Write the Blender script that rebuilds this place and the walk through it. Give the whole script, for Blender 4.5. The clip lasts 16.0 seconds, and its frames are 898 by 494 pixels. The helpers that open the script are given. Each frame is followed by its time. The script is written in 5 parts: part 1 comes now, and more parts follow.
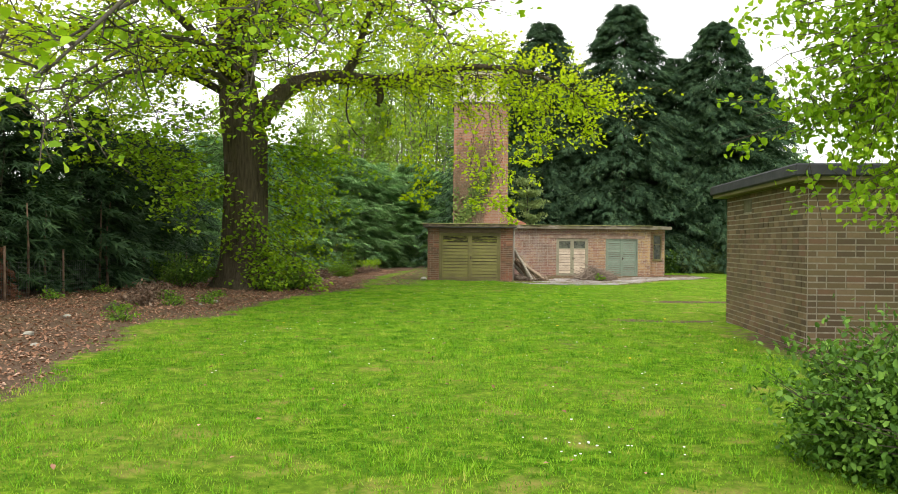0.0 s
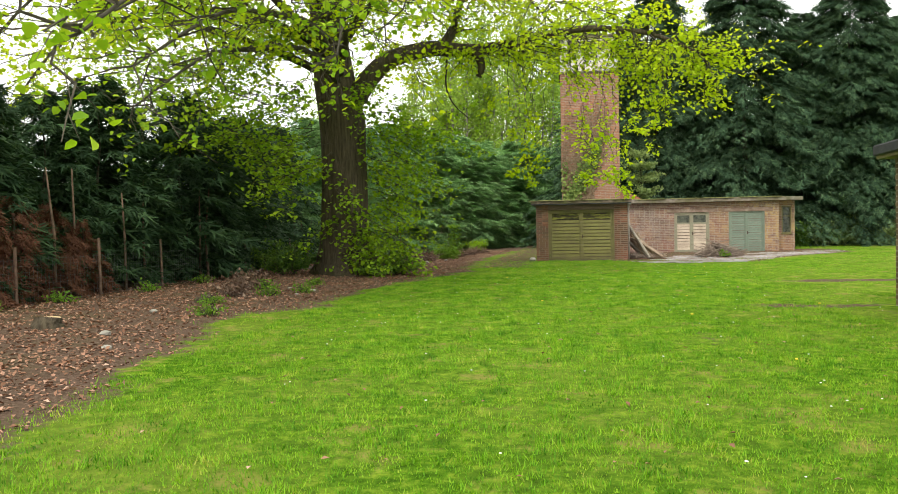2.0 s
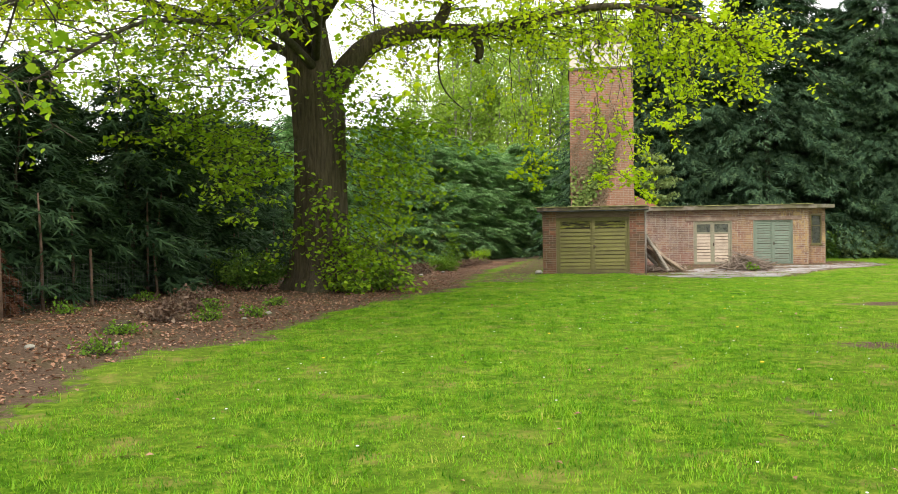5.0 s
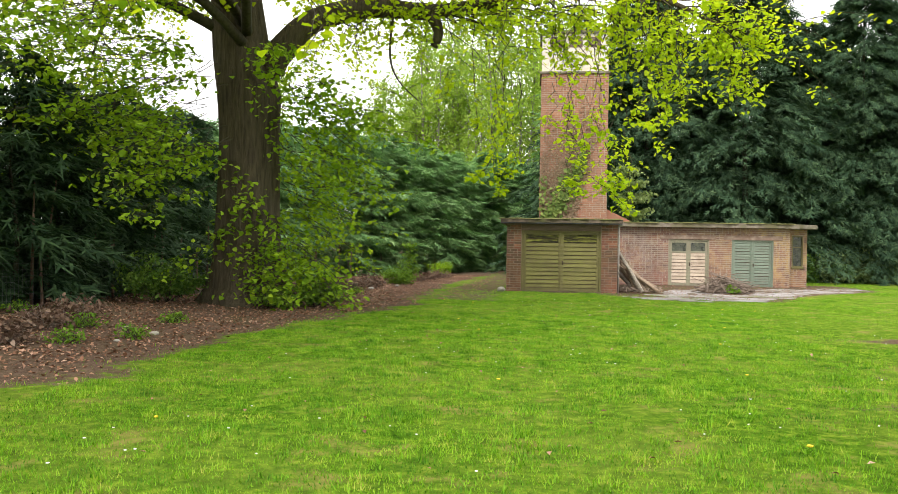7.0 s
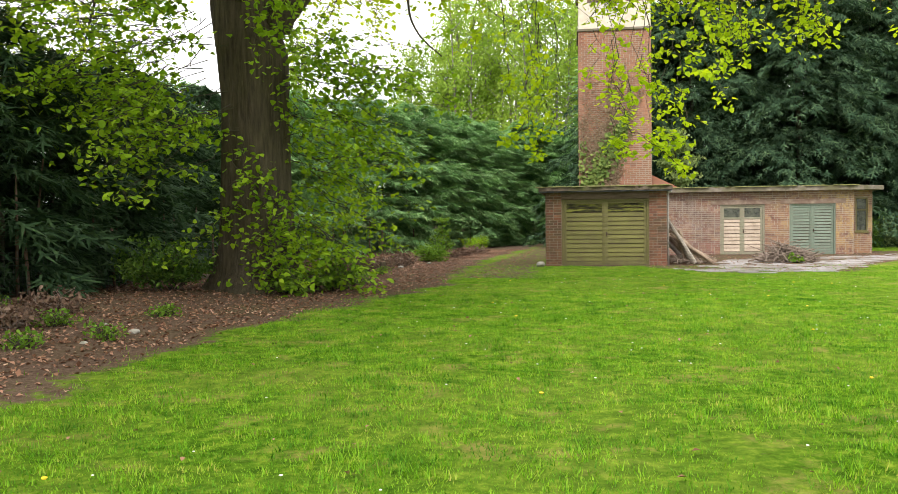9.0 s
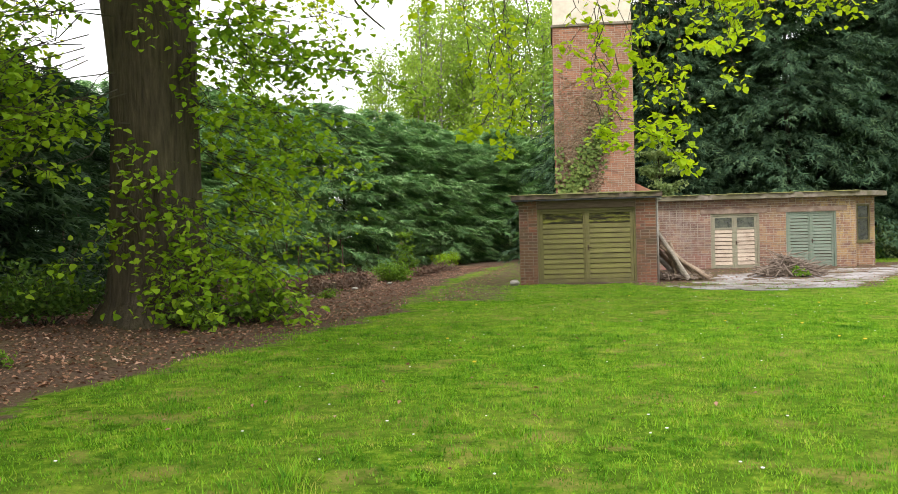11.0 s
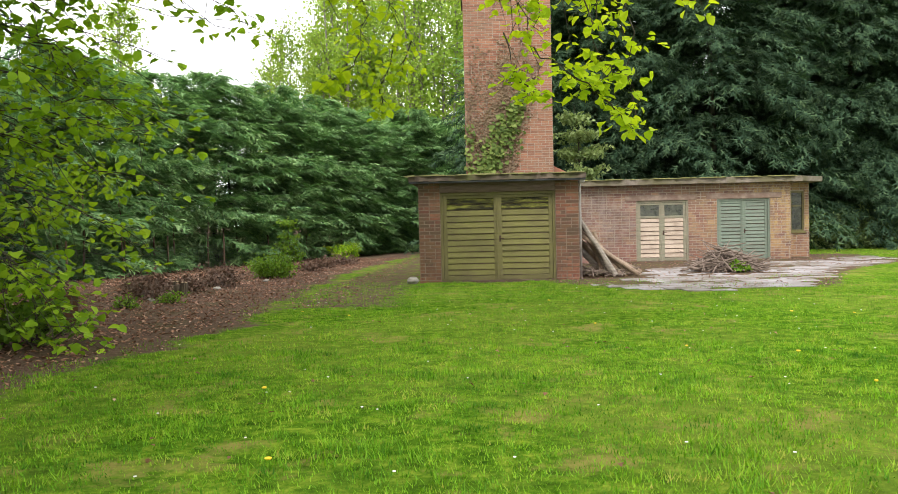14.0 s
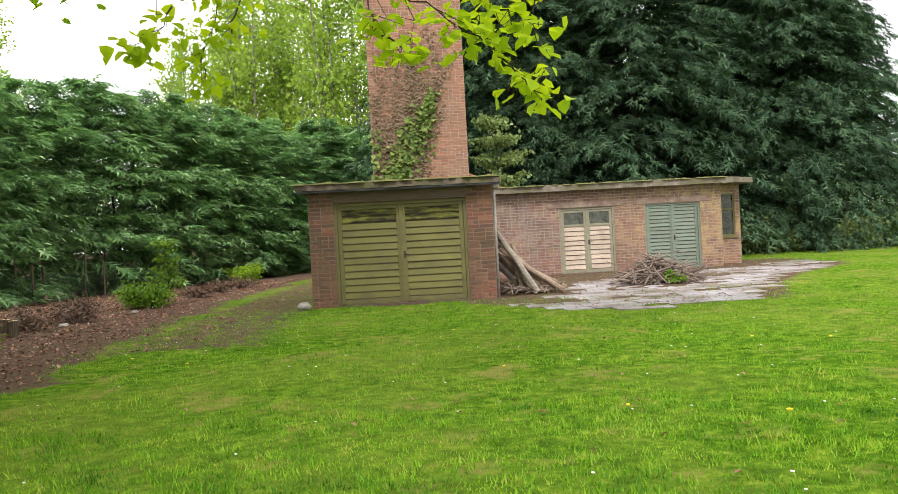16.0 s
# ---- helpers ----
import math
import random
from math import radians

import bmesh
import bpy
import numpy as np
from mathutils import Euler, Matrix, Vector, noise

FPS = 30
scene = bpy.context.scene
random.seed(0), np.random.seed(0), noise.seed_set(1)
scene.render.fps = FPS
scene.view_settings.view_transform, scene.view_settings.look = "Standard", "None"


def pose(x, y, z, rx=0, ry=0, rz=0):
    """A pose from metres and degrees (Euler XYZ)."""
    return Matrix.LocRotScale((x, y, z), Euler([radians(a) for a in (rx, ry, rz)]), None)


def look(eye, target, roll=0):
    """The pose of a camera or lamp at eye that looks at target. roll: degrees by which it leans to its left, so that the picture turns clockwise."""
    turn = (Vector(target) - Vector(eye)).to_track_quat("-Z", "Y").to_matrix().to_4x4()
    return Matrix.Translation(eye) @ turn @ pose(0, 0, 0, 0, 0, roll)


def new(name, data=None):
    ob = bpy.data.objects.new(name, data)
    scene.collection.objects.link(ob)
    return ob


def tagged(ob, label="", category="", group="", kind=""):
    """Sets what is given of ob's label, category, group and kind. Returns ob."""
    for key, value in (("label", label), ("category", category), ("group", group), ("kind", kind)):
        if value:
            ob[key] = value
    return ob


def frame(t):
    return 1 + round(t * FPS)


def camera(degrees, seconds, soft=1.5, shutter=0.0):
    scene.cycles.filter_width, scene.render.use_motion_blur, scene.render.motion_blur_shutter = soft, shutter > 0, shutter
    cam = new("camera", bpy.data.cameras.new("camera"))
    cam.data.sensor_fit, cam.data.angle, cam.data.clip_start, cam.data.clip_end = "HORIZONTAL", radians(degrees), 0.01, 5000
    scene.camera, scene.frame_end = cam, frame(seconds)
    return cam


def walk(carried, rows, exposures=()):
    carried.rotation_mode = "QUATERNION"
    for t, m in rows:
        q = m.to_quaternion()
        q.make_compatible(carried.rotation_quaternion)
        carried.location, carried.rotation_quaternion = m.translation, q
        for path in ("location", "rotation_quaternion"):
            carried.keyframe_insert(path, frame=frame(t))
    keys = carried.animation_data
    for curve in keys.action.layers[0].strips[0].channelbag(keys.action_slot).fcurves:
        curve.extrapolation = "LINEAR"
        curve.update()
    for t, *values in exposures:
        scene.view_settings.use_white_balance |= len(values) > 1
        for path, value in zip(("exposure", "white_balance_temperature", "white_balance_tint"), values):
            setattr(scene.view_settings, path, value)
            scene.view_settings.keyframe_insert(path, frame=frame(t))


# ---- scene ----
cam = camera(57.3, 16.0, soft=0.7)
PATH = [
    (0, (0.447, -4.699, 1.35), (0.444, -2.699, 1.338), 0.5),
    (0.5, (0.377, -4.533, 1.349), (0.193, -2.542, 1.339), 0.9),
    (1, (0.526, -3.953, 1.347), (0.33, -1.962, 1.346), 0.3),
    (1.5, (0.395, -3.526, 1.33), (0.232, -1.533, 1.321), -2.6),
    (2, (0.379, -3.143, 1.355), (0.114, -1.161, 1.295), -1.2),
    (2.5, (0.356, -2.673, 1.386), (0.046, -0.698, 1.332), -1.0),
    (3, (0.351, -2.243, 1.405), (-0.011, -0.277, 1.345), -1.2),
    (3.5, (0.367, -1.639, 1.407), (0.024, 0.331, 1.377), -2.0),
    (3.7, (0.362, -1.439, 1.401), (0.06, 0.537, 1.358), -2.3),
    (5.8, (0.3, 1.378, 1.31), (0.028, 3.359, 1.278), -0.3),
    (6, (0.343, 1.696, 1.297), (0.103, 3.681, 1.269), -0.8),
    (6.5, (0.298, 2.111, 1.22), (0.038, 4.094, 1.21), -0.0),
    (7, (0.408, 2.873, 1.288), (0.201, 4.862, 1.278), 0.9),
    (7.5, (0.39, 3.17, 1.176), (0.199, 5.16, 1.136), -0.5),
    (8, (0.299, 3.679, 1.23), (-0.025, 5.652, 1.169), -0.5),
    (8.5, (0.263, 4.4, 1.278), (-0.022, 6.378, 1.2), -1.1),
    (9, (0.323, 4.783, 1.271), (0.024, 6.759, 1.198), -0.8),
    (9.2, (0.304, 4.954, 1.258), (-0.004, 6.928, 1.181), -0.4),
    (11.3, (0.308, 8.177, 1.176), (0.072, 10.163, 1.145), -1.5),
    (11.5, (0.261, 8.343, 1.182), (0.031, 10.329, 1.151), -0.6),
    (12, (0.357, 8.992, 1.168), (0.225, 10.988, 1.188), -1.8),
    (12.5, (0.537, 9.674, 1.124), (0.385, 11.668, 1.123), 0.1),
    (13, (0.405, 10.164, 1.134), (0.293, 12.16, 1.089), -0.7),
    (13.5, (0.572, 10.956, 1.124), (0.518, 12.954, 1.049), -2.6),
    (14, (0.596, 11.472, 1.129), (0.549, 13.47, 1.064), -1.4),
    (14.5, (0.737, 12.103, 1.108), (0.733, 14.103, 1.061), -1.1),
    (15, (0.908, 12.605, 1.105), (0.904, 14.605, 1.06), -0.8),
    (15.5, (0.988, 13.141, 1.086), (1.016, 15.141, 1.063), -1.1),
    (16, (1.175, 13.923, 1.078), (1.301, 15.918, 1.042), -3.1),
]
walk(cam, [(t, look(eye, target, roll)) for t, eye, target, roll in PATH],
     exposures=[(0, 0.20, 6500, 10), (3, 0.20, 6500, 10), (6, 0.36, 6450, 14), (9, 0.38, 6400, 15), (11.5, 0.29, 6300, 16), (16, 0.34, 6300, 17)])

# ---- world and light ----
world = bpy.data.worlds.new("overcast_sky")
scene.world = world
world.use_nodes = True
wn, wl = world.node_tree.nodes, world.node_tree.links
wn.clear()
w_out = wn.new("ShaderNodeOutputWorld")
w_bg = wn.new("ShaderNodeBackground")
w_sky = wn.new("ShaderNodeTexSky")
w_sky.sky_type = "NISHITA"
w_sky.sun_disc = False
w_sky.sun_elevation = radians(48)
w_sky.sun_rotation = radians(-164)
w_sky.air_density, w_sky.dust_density, w_sky.ozone_density = 1.0, 4.0, 1.0
w_mix = wn.new("ShaderNodeMix")
w_mix.data_type = "RGBA"
w_mix.inputs[0].default_value = 0.85
w_mix.inputs[7].default_value = (15.5, 15.5, 15.0, 1)   # even cloud sheet
wl.new(w_sky.outputs[0], w_mix.inputs[6])
wl.new(w_mix.outputs[2], w_bg.inputs[0])
w_bg.inputs[1].default_value = 0.118
wl.new(w_bg.outputs[0], w_out.inputs[0])

sun_data = bpy.data.lights.new("sun", "SUN")
sun_data.energy, sun_data.angle, sun_data.color = 2.4, radians(16), (1.0, 0.96, 0.88)
sun = new("sun", sun_data)
sun.matrix_world = look((-8, -28, 33), (0, 0, 0))


# ---- materials ----
def material(name, rough=0.8, spec=0.3):
    m = bpy.data.materials.new(name)
    m.use_nodes = True
    n, l = m.node_tree.nodes, m.node_tree.links
    b = n["Principled BSDF"]
    b.inputs["Roughness"].default_value = rough
    b.inputs["Specular IOR Level"].default_value = spec
    return m, n, l, b


def coords(n, l, scale=(1, 1, 1), world_space=True):
    src = n.new("ShaderNodeNewGeometry").outputs["Position"] if world_space else n.new("ShaderNodeTexCoord").outputs["Object"]
    mp = n.new("ShaderNodeMapping")
    mp.inputs["Scale"].default_value = scale
    l.new(src, mp.inputs[0])
    return mp.outputs[0]


def noise_tex(n, l, vec, scale, detail=4, rough=0.6):
    t = n.new("ShaderNodeTexNoise")
    t.inputs["Scale"].default_value, t.inputs["Detail"].default_value = scale, detail
    t.inputs["Roughness"].default_value = rough
    l.new(vec, t.inputs["Vector"])
    return t.outputs[0]


def ramp(n, l, fac, stops, mode="LINEAR"):
    r = n.new("ShaderNodeValToRGB")
    r.color_ramp.interpolation = mode
    while len(r.color_ramp.elements) < len(stops):
        r.color_ramp.elements.new(0.5)
    for e, (p, c) in zip(r.color_ramp.elements, stops):
        e.position, e.color = p, (*c, 1)
    l.new(fac, r.inputs[0])
    return r.outputs[0]


def mix(n, l, fac, a, b, mode="MIX"):
    x = n.new("ShaderNodeMix")
    x.data_type, x.blend_type = "RGBA", mode
    for sock, val in ((x.inputs[0], fac), (x.inputs[6], a), (x.inputs[7], b)):
        if isinstance(val, (int, float)):
            sock.default_value = val
        elif isinstance(val, tuple):
            sock.default_value = (*val, 1)
        else:
            l.new(val, sock)
    return x.outputs[2]


def bump(n, l, b, height, strength=0.4, dist=0.01):
    k = n.new("ShaderNodeBump")
    k.inputs["Strength"].default_value, k.inputs["Distance"].default_value = strength, dist
    l.new(height, k.inputs["Height"])
    l.new(k.outputs[0], b.inputs["Normal"])


def piece_random(n, l):
    """One random number for each piece: objects of their own and islands of a joined mesh alike."""
    a, g = n.new("ShaderNodeObjectInfo").outputs["Random"], n.new("ShaderNodeNewGeometry").outputs["Random Per Island"]
    s = n.new("ShaderNodeMath")
    s.operation = "ADD"
    l.new(a, s.inputs[0]), l.new(g, s.inputs[1])
    f = n.new("ShaderNodeMath")
    f.operation = "FRACT"
    l.new(s.outputs[0], f.inputs[0])
    return f.outputs[0]


def band(n, l, vec, axis, lo, hi):
    s = n.new("ShaderNodeSeparateXYZ")
    l.new(vec, s.inputs[0])
    r = n.new("ShaderNodeMapRange")
    r.inputs[1].default_value, r.inputs[2].default_value = lo, hi
    l.new(s.outputs[axis], r.inputs[0])
    return r.outputs[0]


def mat_noise(name, stops, scale=6, rough=0.85, bump_scale=60, bump_k=0.4, dist=0.005, spec=0.25, stretch=(1, 1, 1), big=None, metal=0.0):
    m, n, l, b = material(name, rough, spec)
    v = coords(n, l, stretch)
    c = ramp(n, l, noise_tex(n, l, v, scale, 6, 0.65), stops)
    if big:
        c = mix(n, l, ramp(n, l, noise_tex(n, l, coords(n, l), big[0], 4), [(0.42, (0, 0, 0)), (0.62, (1, 1, 1))]), c, big[1])
    l.new(c, b.inputs["Base Color"])
    b.inputs["Metallic"].default_value = metal
    bump(n, l, b, noise_tex(n, l, v, bump_scale, 5), bump_k, dist)
    return m


def mat_brick(name, colours, stain, stain_at=0.55, stain2=None, zones=()):
    m, n, l, b = material(name, 0.9, 0.2)
    v = coords(n, l)
    k = len(colours)
    c = ramp(n, l, piece_random(n, l), [(i / k, col) for i, col in enumerate(colours)], "CONSTANT")
    c = mix(n, l, ramp(n, l, noise_tex(n, l, v, 22, 6, 0.7), [(0.3, (0, 0, 0)), (0.75, (0.55, 0.55, 0.55))]), c, stain)
    c = mix(n, l, ramp(n, l, noise_tex(n, l, v, 0.9, 5, 0.65), [(stain_at - 0.08, (0, 0, 0)), (stain_at + 0.12, (0.75, 0.75, 0.75))]), c, stain)
    if stain2:
        c = mix(n, l, ramp(n, l, noise_tex(n, l, coords(n, l, (0.7, 0.7, 1.2)), 0.6, 4, 0.6), [(0.48, (0, 0, 0)), (0.62, (0.8, 0.8, 0.8))]), c, stain2)
    for axis, lo, hi, col, amount in zones:      # old limewash, ochre or damp towards one end of the wall
        f = mix(n, l, 1.0, band(n, l, v, axis, lo, hi), ramp(n, l, noise_tex(n, l, coords(n, l, (1, 1, 0.55)), 3.6, 9, 0.82), [(0.45, (0, 0, 0)), (0.60, (amount, amount, amount))]), "MULTIPLY")
        c = mix(n, l, f, c, col)
    l.new(c, b.inputs["Base Color"])
    bump(n, l, b, noise_tex(n, l, v, 70, 6, 0.7), 0.5, 0.006)
    return m


def mat_leaf(name, stops, glow, rough=0.55, transl=0.45, patch=(0.7, 0.9, -0.28, 0.65)):
    """Thin leaf: light comes off it and through it."""
    m, n, l, b = material(name, rough, 0.12)
    r = piece_random(n, l)
    big = noise_tex(n, l, coords(n, l), patch[0], 6, 0.75)
    s = n.new("ShaderNodeMath")
    s.operation = "MULTIPLY_ADD"
    l.new(r, s.inputs[0])
    s.inputs[1].default_value = patch[3]
    k = n.new("ShaderNodeMath")
    k.operation = "MULTIPLY_ADD"
    l.new(big, k.inputs[0])
    k.inputs[1].default_value, k.inputs[2].default_value = patch[1], patch[2]
    l.new(k.outputs[0], s.inputs[2])
    c = ramp(n, l, s.outputs[0], stops)
    l.new(c, b.inputs["Base Color"])
    t = n.new("ShaderNodeBsdfTranslucent")
    l.new(mix(n, l, 1.0, c, glow, "MULTIPLY"), t.inputs["Color"])
    x = n.new("ShaderNodeMixShader")
    x.inputs[0].default_value = transl
    l.new(b.outputs[0], x.inputs[1]), l.new(t.outputs[0], x.inputs[2])
    l.new(x.outputs[0], n["Material Output"].inputs[0])
    return m


def mat_paint(name, paint, wood, keep=0.5, scale=5):
    """Old paint on boards, worn down to grey wood along the grain."""
    m, n, l, b = material(name, 0.65, 0.3)
    v = coords(n, l, (1.2, 1.2, 14))
    base = mix(n, l, ramp(n, l, piece_random(n, l), [(0, (0, 0, 0)), (1, (0.5, 0.5, 0.5))]), paint, tuple(x * 0.62 for x in paint))
    c = mix(n, l, ramp(n, l, noise_tex(n, l, v, scale, 7, 0.7), [(keep, (0, 0, 0)), (keep + 0.14, (1, 1, 1))]), base, wood)
    c = mix(n, l, ramp(n, l, noise_tex(n, l, coords(n, l), 1.6, 5, 0.7), [(0.45, (0, 0, 0)), (0.75, (0.6, 0.6, 0.6))]), c, tuple(x * 0.45 for x in wood))
    l.new(c, b.inputs["Base Color"])
    bump(n, l, b, noise_tex(n, l, v, 18, 6, 0.7), 0.5, 0.004)
    return m


M_BRICK_G = mat_brick("garage_brick", [(0.23, 0.085, 0.05), (0.27, 0.13, 0.07), (0.19, 0.07, 0.05), (0.31, 0.14, 0.085), (0.13, 0.07, 0.05), (0.23, 0.095, 0.06)], (0.085, 0.062, 0.038), 0.52,
                      zones=((0, 1.4, -0.6, (0.10, 0.08, 0.045), 0.85), (2, 0.9, -0.3, (0.36, 0.15, 0.09), 0.5)))
M_BRICK_W = mat_brick("store_brick", [(0.26, 0.125, 0.09), (0.33, 0.19, 0.12), (0.20, 0.10, 0.08), (0.37, 0.23, 0.14), (0.28, 0.145, 0.105)], (0.125, 0.09, 0.07), 0.52,
                      zones=((0, 7.4, 4.0, (0.38, 0.32, 0.29), 0.65), (0, 7.0, 9.5, (0.42, 0.30, 0.12), 0.9), (2, 0.35, -0.4, (0.26, 0.10, 0.08), 0.9)))
M_BRICK_S = mat_brick("shed_brick", [(0.20, 0.13, 0.075), (0.14, 0.092, 0.055), (0.25, 0.17, 0.10), (0.105, 0.07, 0.045), (0.20, 0.11, 0.07), (0.17, 0.12, 0.065)], (0.115, 0.095, 0.045), 0.58)
M_BRICK_C = mat_brick("chimney_brick", [(0.35, 0.145, 0.085), (0.30, 0.12, 0.075), (0.39, 0.18, 0.105), (0.23, 0.10, 0.065), (0.34, 0.16, 0.095)], (0.24, 0.145, 0.095), 0.56)
M_MORTAR = mat_noise("mortar", [(0.3, (0.26, 0.22, 0.17)), (0.7, (0.40, 0.35, 0.28))], 14, 0.95)
M_MORTAR_S = mat_noise("pale_mortar", [(0.3, (0.25, 0.22, 0.17)), (0.7, (0.42, 0.37, 0.30))], 14, 0.95)
M_MORTAR_D = mat_noise("dark_mortar", [(0.3, (0.16, 0.12, 0.09)), (0.7, (0.27, 0.21, 0.16))], 14, 0.95)
M_CONCRETE = mat_noise("weathered_concrete", [(0.3, (0.11, 0.09, 0.07)), (0.7, (0.27, 0.235, 0.19))], 5, 0.9, big=(1.3, (0.12, 0.11, 0.06)))
M_CONCRETE_D = mat_noise("dark_concrete", [(0.3, (0.06, 0.045, 0.035)), (0.7, (0.17, 0.135, 0.10))], 5, 0.9, big=(1.3, (0.10, 0.10, 0.04)))
M_LINTEL = mat_noise("concrete_lintel", [(0.3, (0.15, 0.105, 0.08)), (0.7, (0.34, 0.27, 0.21))], 5, 0.9, big=(1.6, (0.17, 0.11, 0.08)))
M_PALE = mat_noise("pale_render", [(0.3, (0.50, 0.44, 0.34)), (0.7, (0.66, 0.60, 0.49))], 3, 0.9)
M_FELT = mat_noise("roofing_felt", [(0.3, (0.028, 0.03, 0.033)), (0.7, (0.055, 0.058, 0.062))], 5, 0.8)
M_MOSS = mat_noise("moss", [(0.25, (0.07, 0.07, 0.025)), (0.6, (0.16, 0.16, 0.05)), (0.8, (0.26, 0.22, 0.11))], 9, 0.95, 40, 0.8, 0.02)
M_DARKWOOD = mat_noise("dark_weathered_wood", [(0.3, (0.08, 0.055, 0.04)), (0.7, (0.20, 0.145, 0.11))], 5, 0.8, 30, 0.6, 0.006, stretch=(0.6, 1, 9))
M_OLIVE = mat_paint("olive_green_paint", (0.175, 0.165, 0.045), (0.15, 0.12, 0.06), 0.54)
M_OLIVE_F = mat_paint("olive_frame_paint", (0.17, 0.155, 0.055), (0.14, 0.12, 0.065), 0.53)
M_SAGE = mat_paint("sage_green_paint", (0.165, 0.215, 0.16), (0.25, 0.245, 0.19), 0.54)
M_SAGE_F = mat_paint("sage_frame_paint", (0.25, 0.25, 0.17), (0.33, 0.27, 0.20), 0.50)
M_CREAM = mat_paint("peeling_cream_paint", (0.52, 0.43, 0.33), (0.36, 0.26, 0.18), 0.53)
# yellow-green moss; near-black patches put the dark of open gaps into colour
M_MOSSGAPBOARD = mat_noise("mossy_dark_gap_board", [(0.42, (0.015, 0.014, 0.008)), (0.52, (0.07, 0.068, 0.018)), (0.60, (0.16, 0.165, 0.03)), (0.75, (0.22, 0.21, 0.05))], 2.6, 0.85, 30, 0.6, 0.006, stretch=(1, 1, 5))
M_GREYWOOD = mat_noise("grey_timber", [(0.3, (0.17, 0.15, 0.12)), (0.7, (0.36, 0.32, 0.26))], 4, 0.85, 30, 0.6, 0.005, stretch=(1, 1, 6))
M_BARK = mat_noise("ridged_bark", [(0.3, (0.04, 0.032, 0.021)), (0.55, (0.09, 0.073, 0.046)), (0.8, (0.15, 0.128, 0.08))], 5, 0.95, 9, 1.0, 0.05, stretch=(3.0, 3.0, 0.4))
M_TWIG = mat_noise("dark_twig_bark", [(0.3, (0.035, 0.03, 0.02)), (0.7, (0.085, 0.075, 0.05))], 12, 0.9, 40, 0.4)
M_PALEBARK = mat_noise("pale_bark", [(0.3, (0.12, 0.11, 0.08)), (0.7, (0.30, 0.28, 0.22))], 6, 0.9, 30, 0.4)
M_STICK = mat_noise("dry_stick_bark", [(0.3, (0.09, 0.065, 0.048)), (0.7, (0.30, 0.24, 0.19))], 8, 0.9, 40, 0.5)
M_LOG = mat_noise("barked_pole", [(0.3, (0.13, 0.09, 0.06)), (0.7, (0.36, 0.28, 0.20))], 5, 0.9, 30, 0.6, stretch=(1, 1, 1))
M_STEM = mat_noise("brown_stem_bark", [(0.3, (0.07, 0.045, 0.03)), (0.7, (0.20, 0.13, 0.09))], 8, 0.9, 40, 0.5)
M_CUT = mat_noise("cut_wood", [(0.3, (0.50, 0.36, 0.20)), (0.7, (0.66, 0.50, 0.30))], 12, 0.85)
M_LEAF = mat_leaf("spring_leaf", [(0.0, (0.24, 0.37, 0.012)), (0.5, (0.40, 0.55, 0.018)), (1.0, (0.60, 0.70, 0.03))], (1.3, 1.25, 0.45), transl=0.55)
M_LEAF_LOW = mat_leaf("low_tree_leaf", [(0.0, (0.11, 0.23, 0.012)), (0.5, (0.24, 0.41, 0.02)), (1.0, (0.42, 0.58, 0.035))], (1.2, 1.2, 0.5), transl=0.42)
M_LEAF_FAR = mat_leaf("far_wood_leaf", [(0.0, (0.17, 0.30, 0.045)), (0.5, (0.30, 0.45, 0.07)), (1.0, (0.46, 0.60, 0.12))], (1.2, 1.15, 0.6), transl=0.45)
M_SHRUB = mat_leaf("shrub_leaf", [(0.0, (0.035, 0.085, 0.015)), (0.5, (0.08, 0.16, 0.025)), (1.0, (0.20, 0.32, 0.05))], (1.1, 1.15, 0.5), transl=0.3)
M_HANG = mat_leaf("hanging_leaf", [(0.0, (0.08, 0.17, 0.02)), (0.5, (0.14, 0.27, 0.03)), (1.0, (0.24, 0.38, 0.05))], (1.2, 1.15, 0.5), transl=0.45)
M_BUSH = mat_leaf("bush_leaf", [(0.0, (0.03, 0.075, 0.014)), (0.5, (0.075, 0.165, 0.025)), (1.0, (0.19, 0.33, 0.05))], (1.1, 1.15, 0.5), transl=0.3)
M_BIRCH = mat_leaf("birch_leaf", [(0.0, (0.13, 0.20, 0.07)), (0.5, (0.25, 0.34, 0.13)), (1.0, (0.40, 0.50, 0.22))], (1.1, 1.1, 0.6), transl=0.35)
M_IVY = mat_leaf("ivy_leaf", [(0.0, (0.05, 0.09, 0.02)), (0.5, (0.12, 0.18, 0.04)), (1.0, (0.30, 0.36, 0.10))], (1, 1.1, 0.5), transl=0.2)
M_DEADIVY = mat_leaf("dry_ivy", [(0.0, (0.14, 0.10, 0.06)), (1.0, (0.30, 0.22, 0.14))], (1, 0.9, 0.7), transl=0.1)
M_CONIFER = mat_leaf("conifer_spray", [(0.0, (0.018, 0.044, 0.024)), (0.5, (0.045, 0.092, 0.046)), (1.0, (0.13, 0.20, 0.09))], (0.9, 1.1, 0.7), 0.7, transl=0.18)
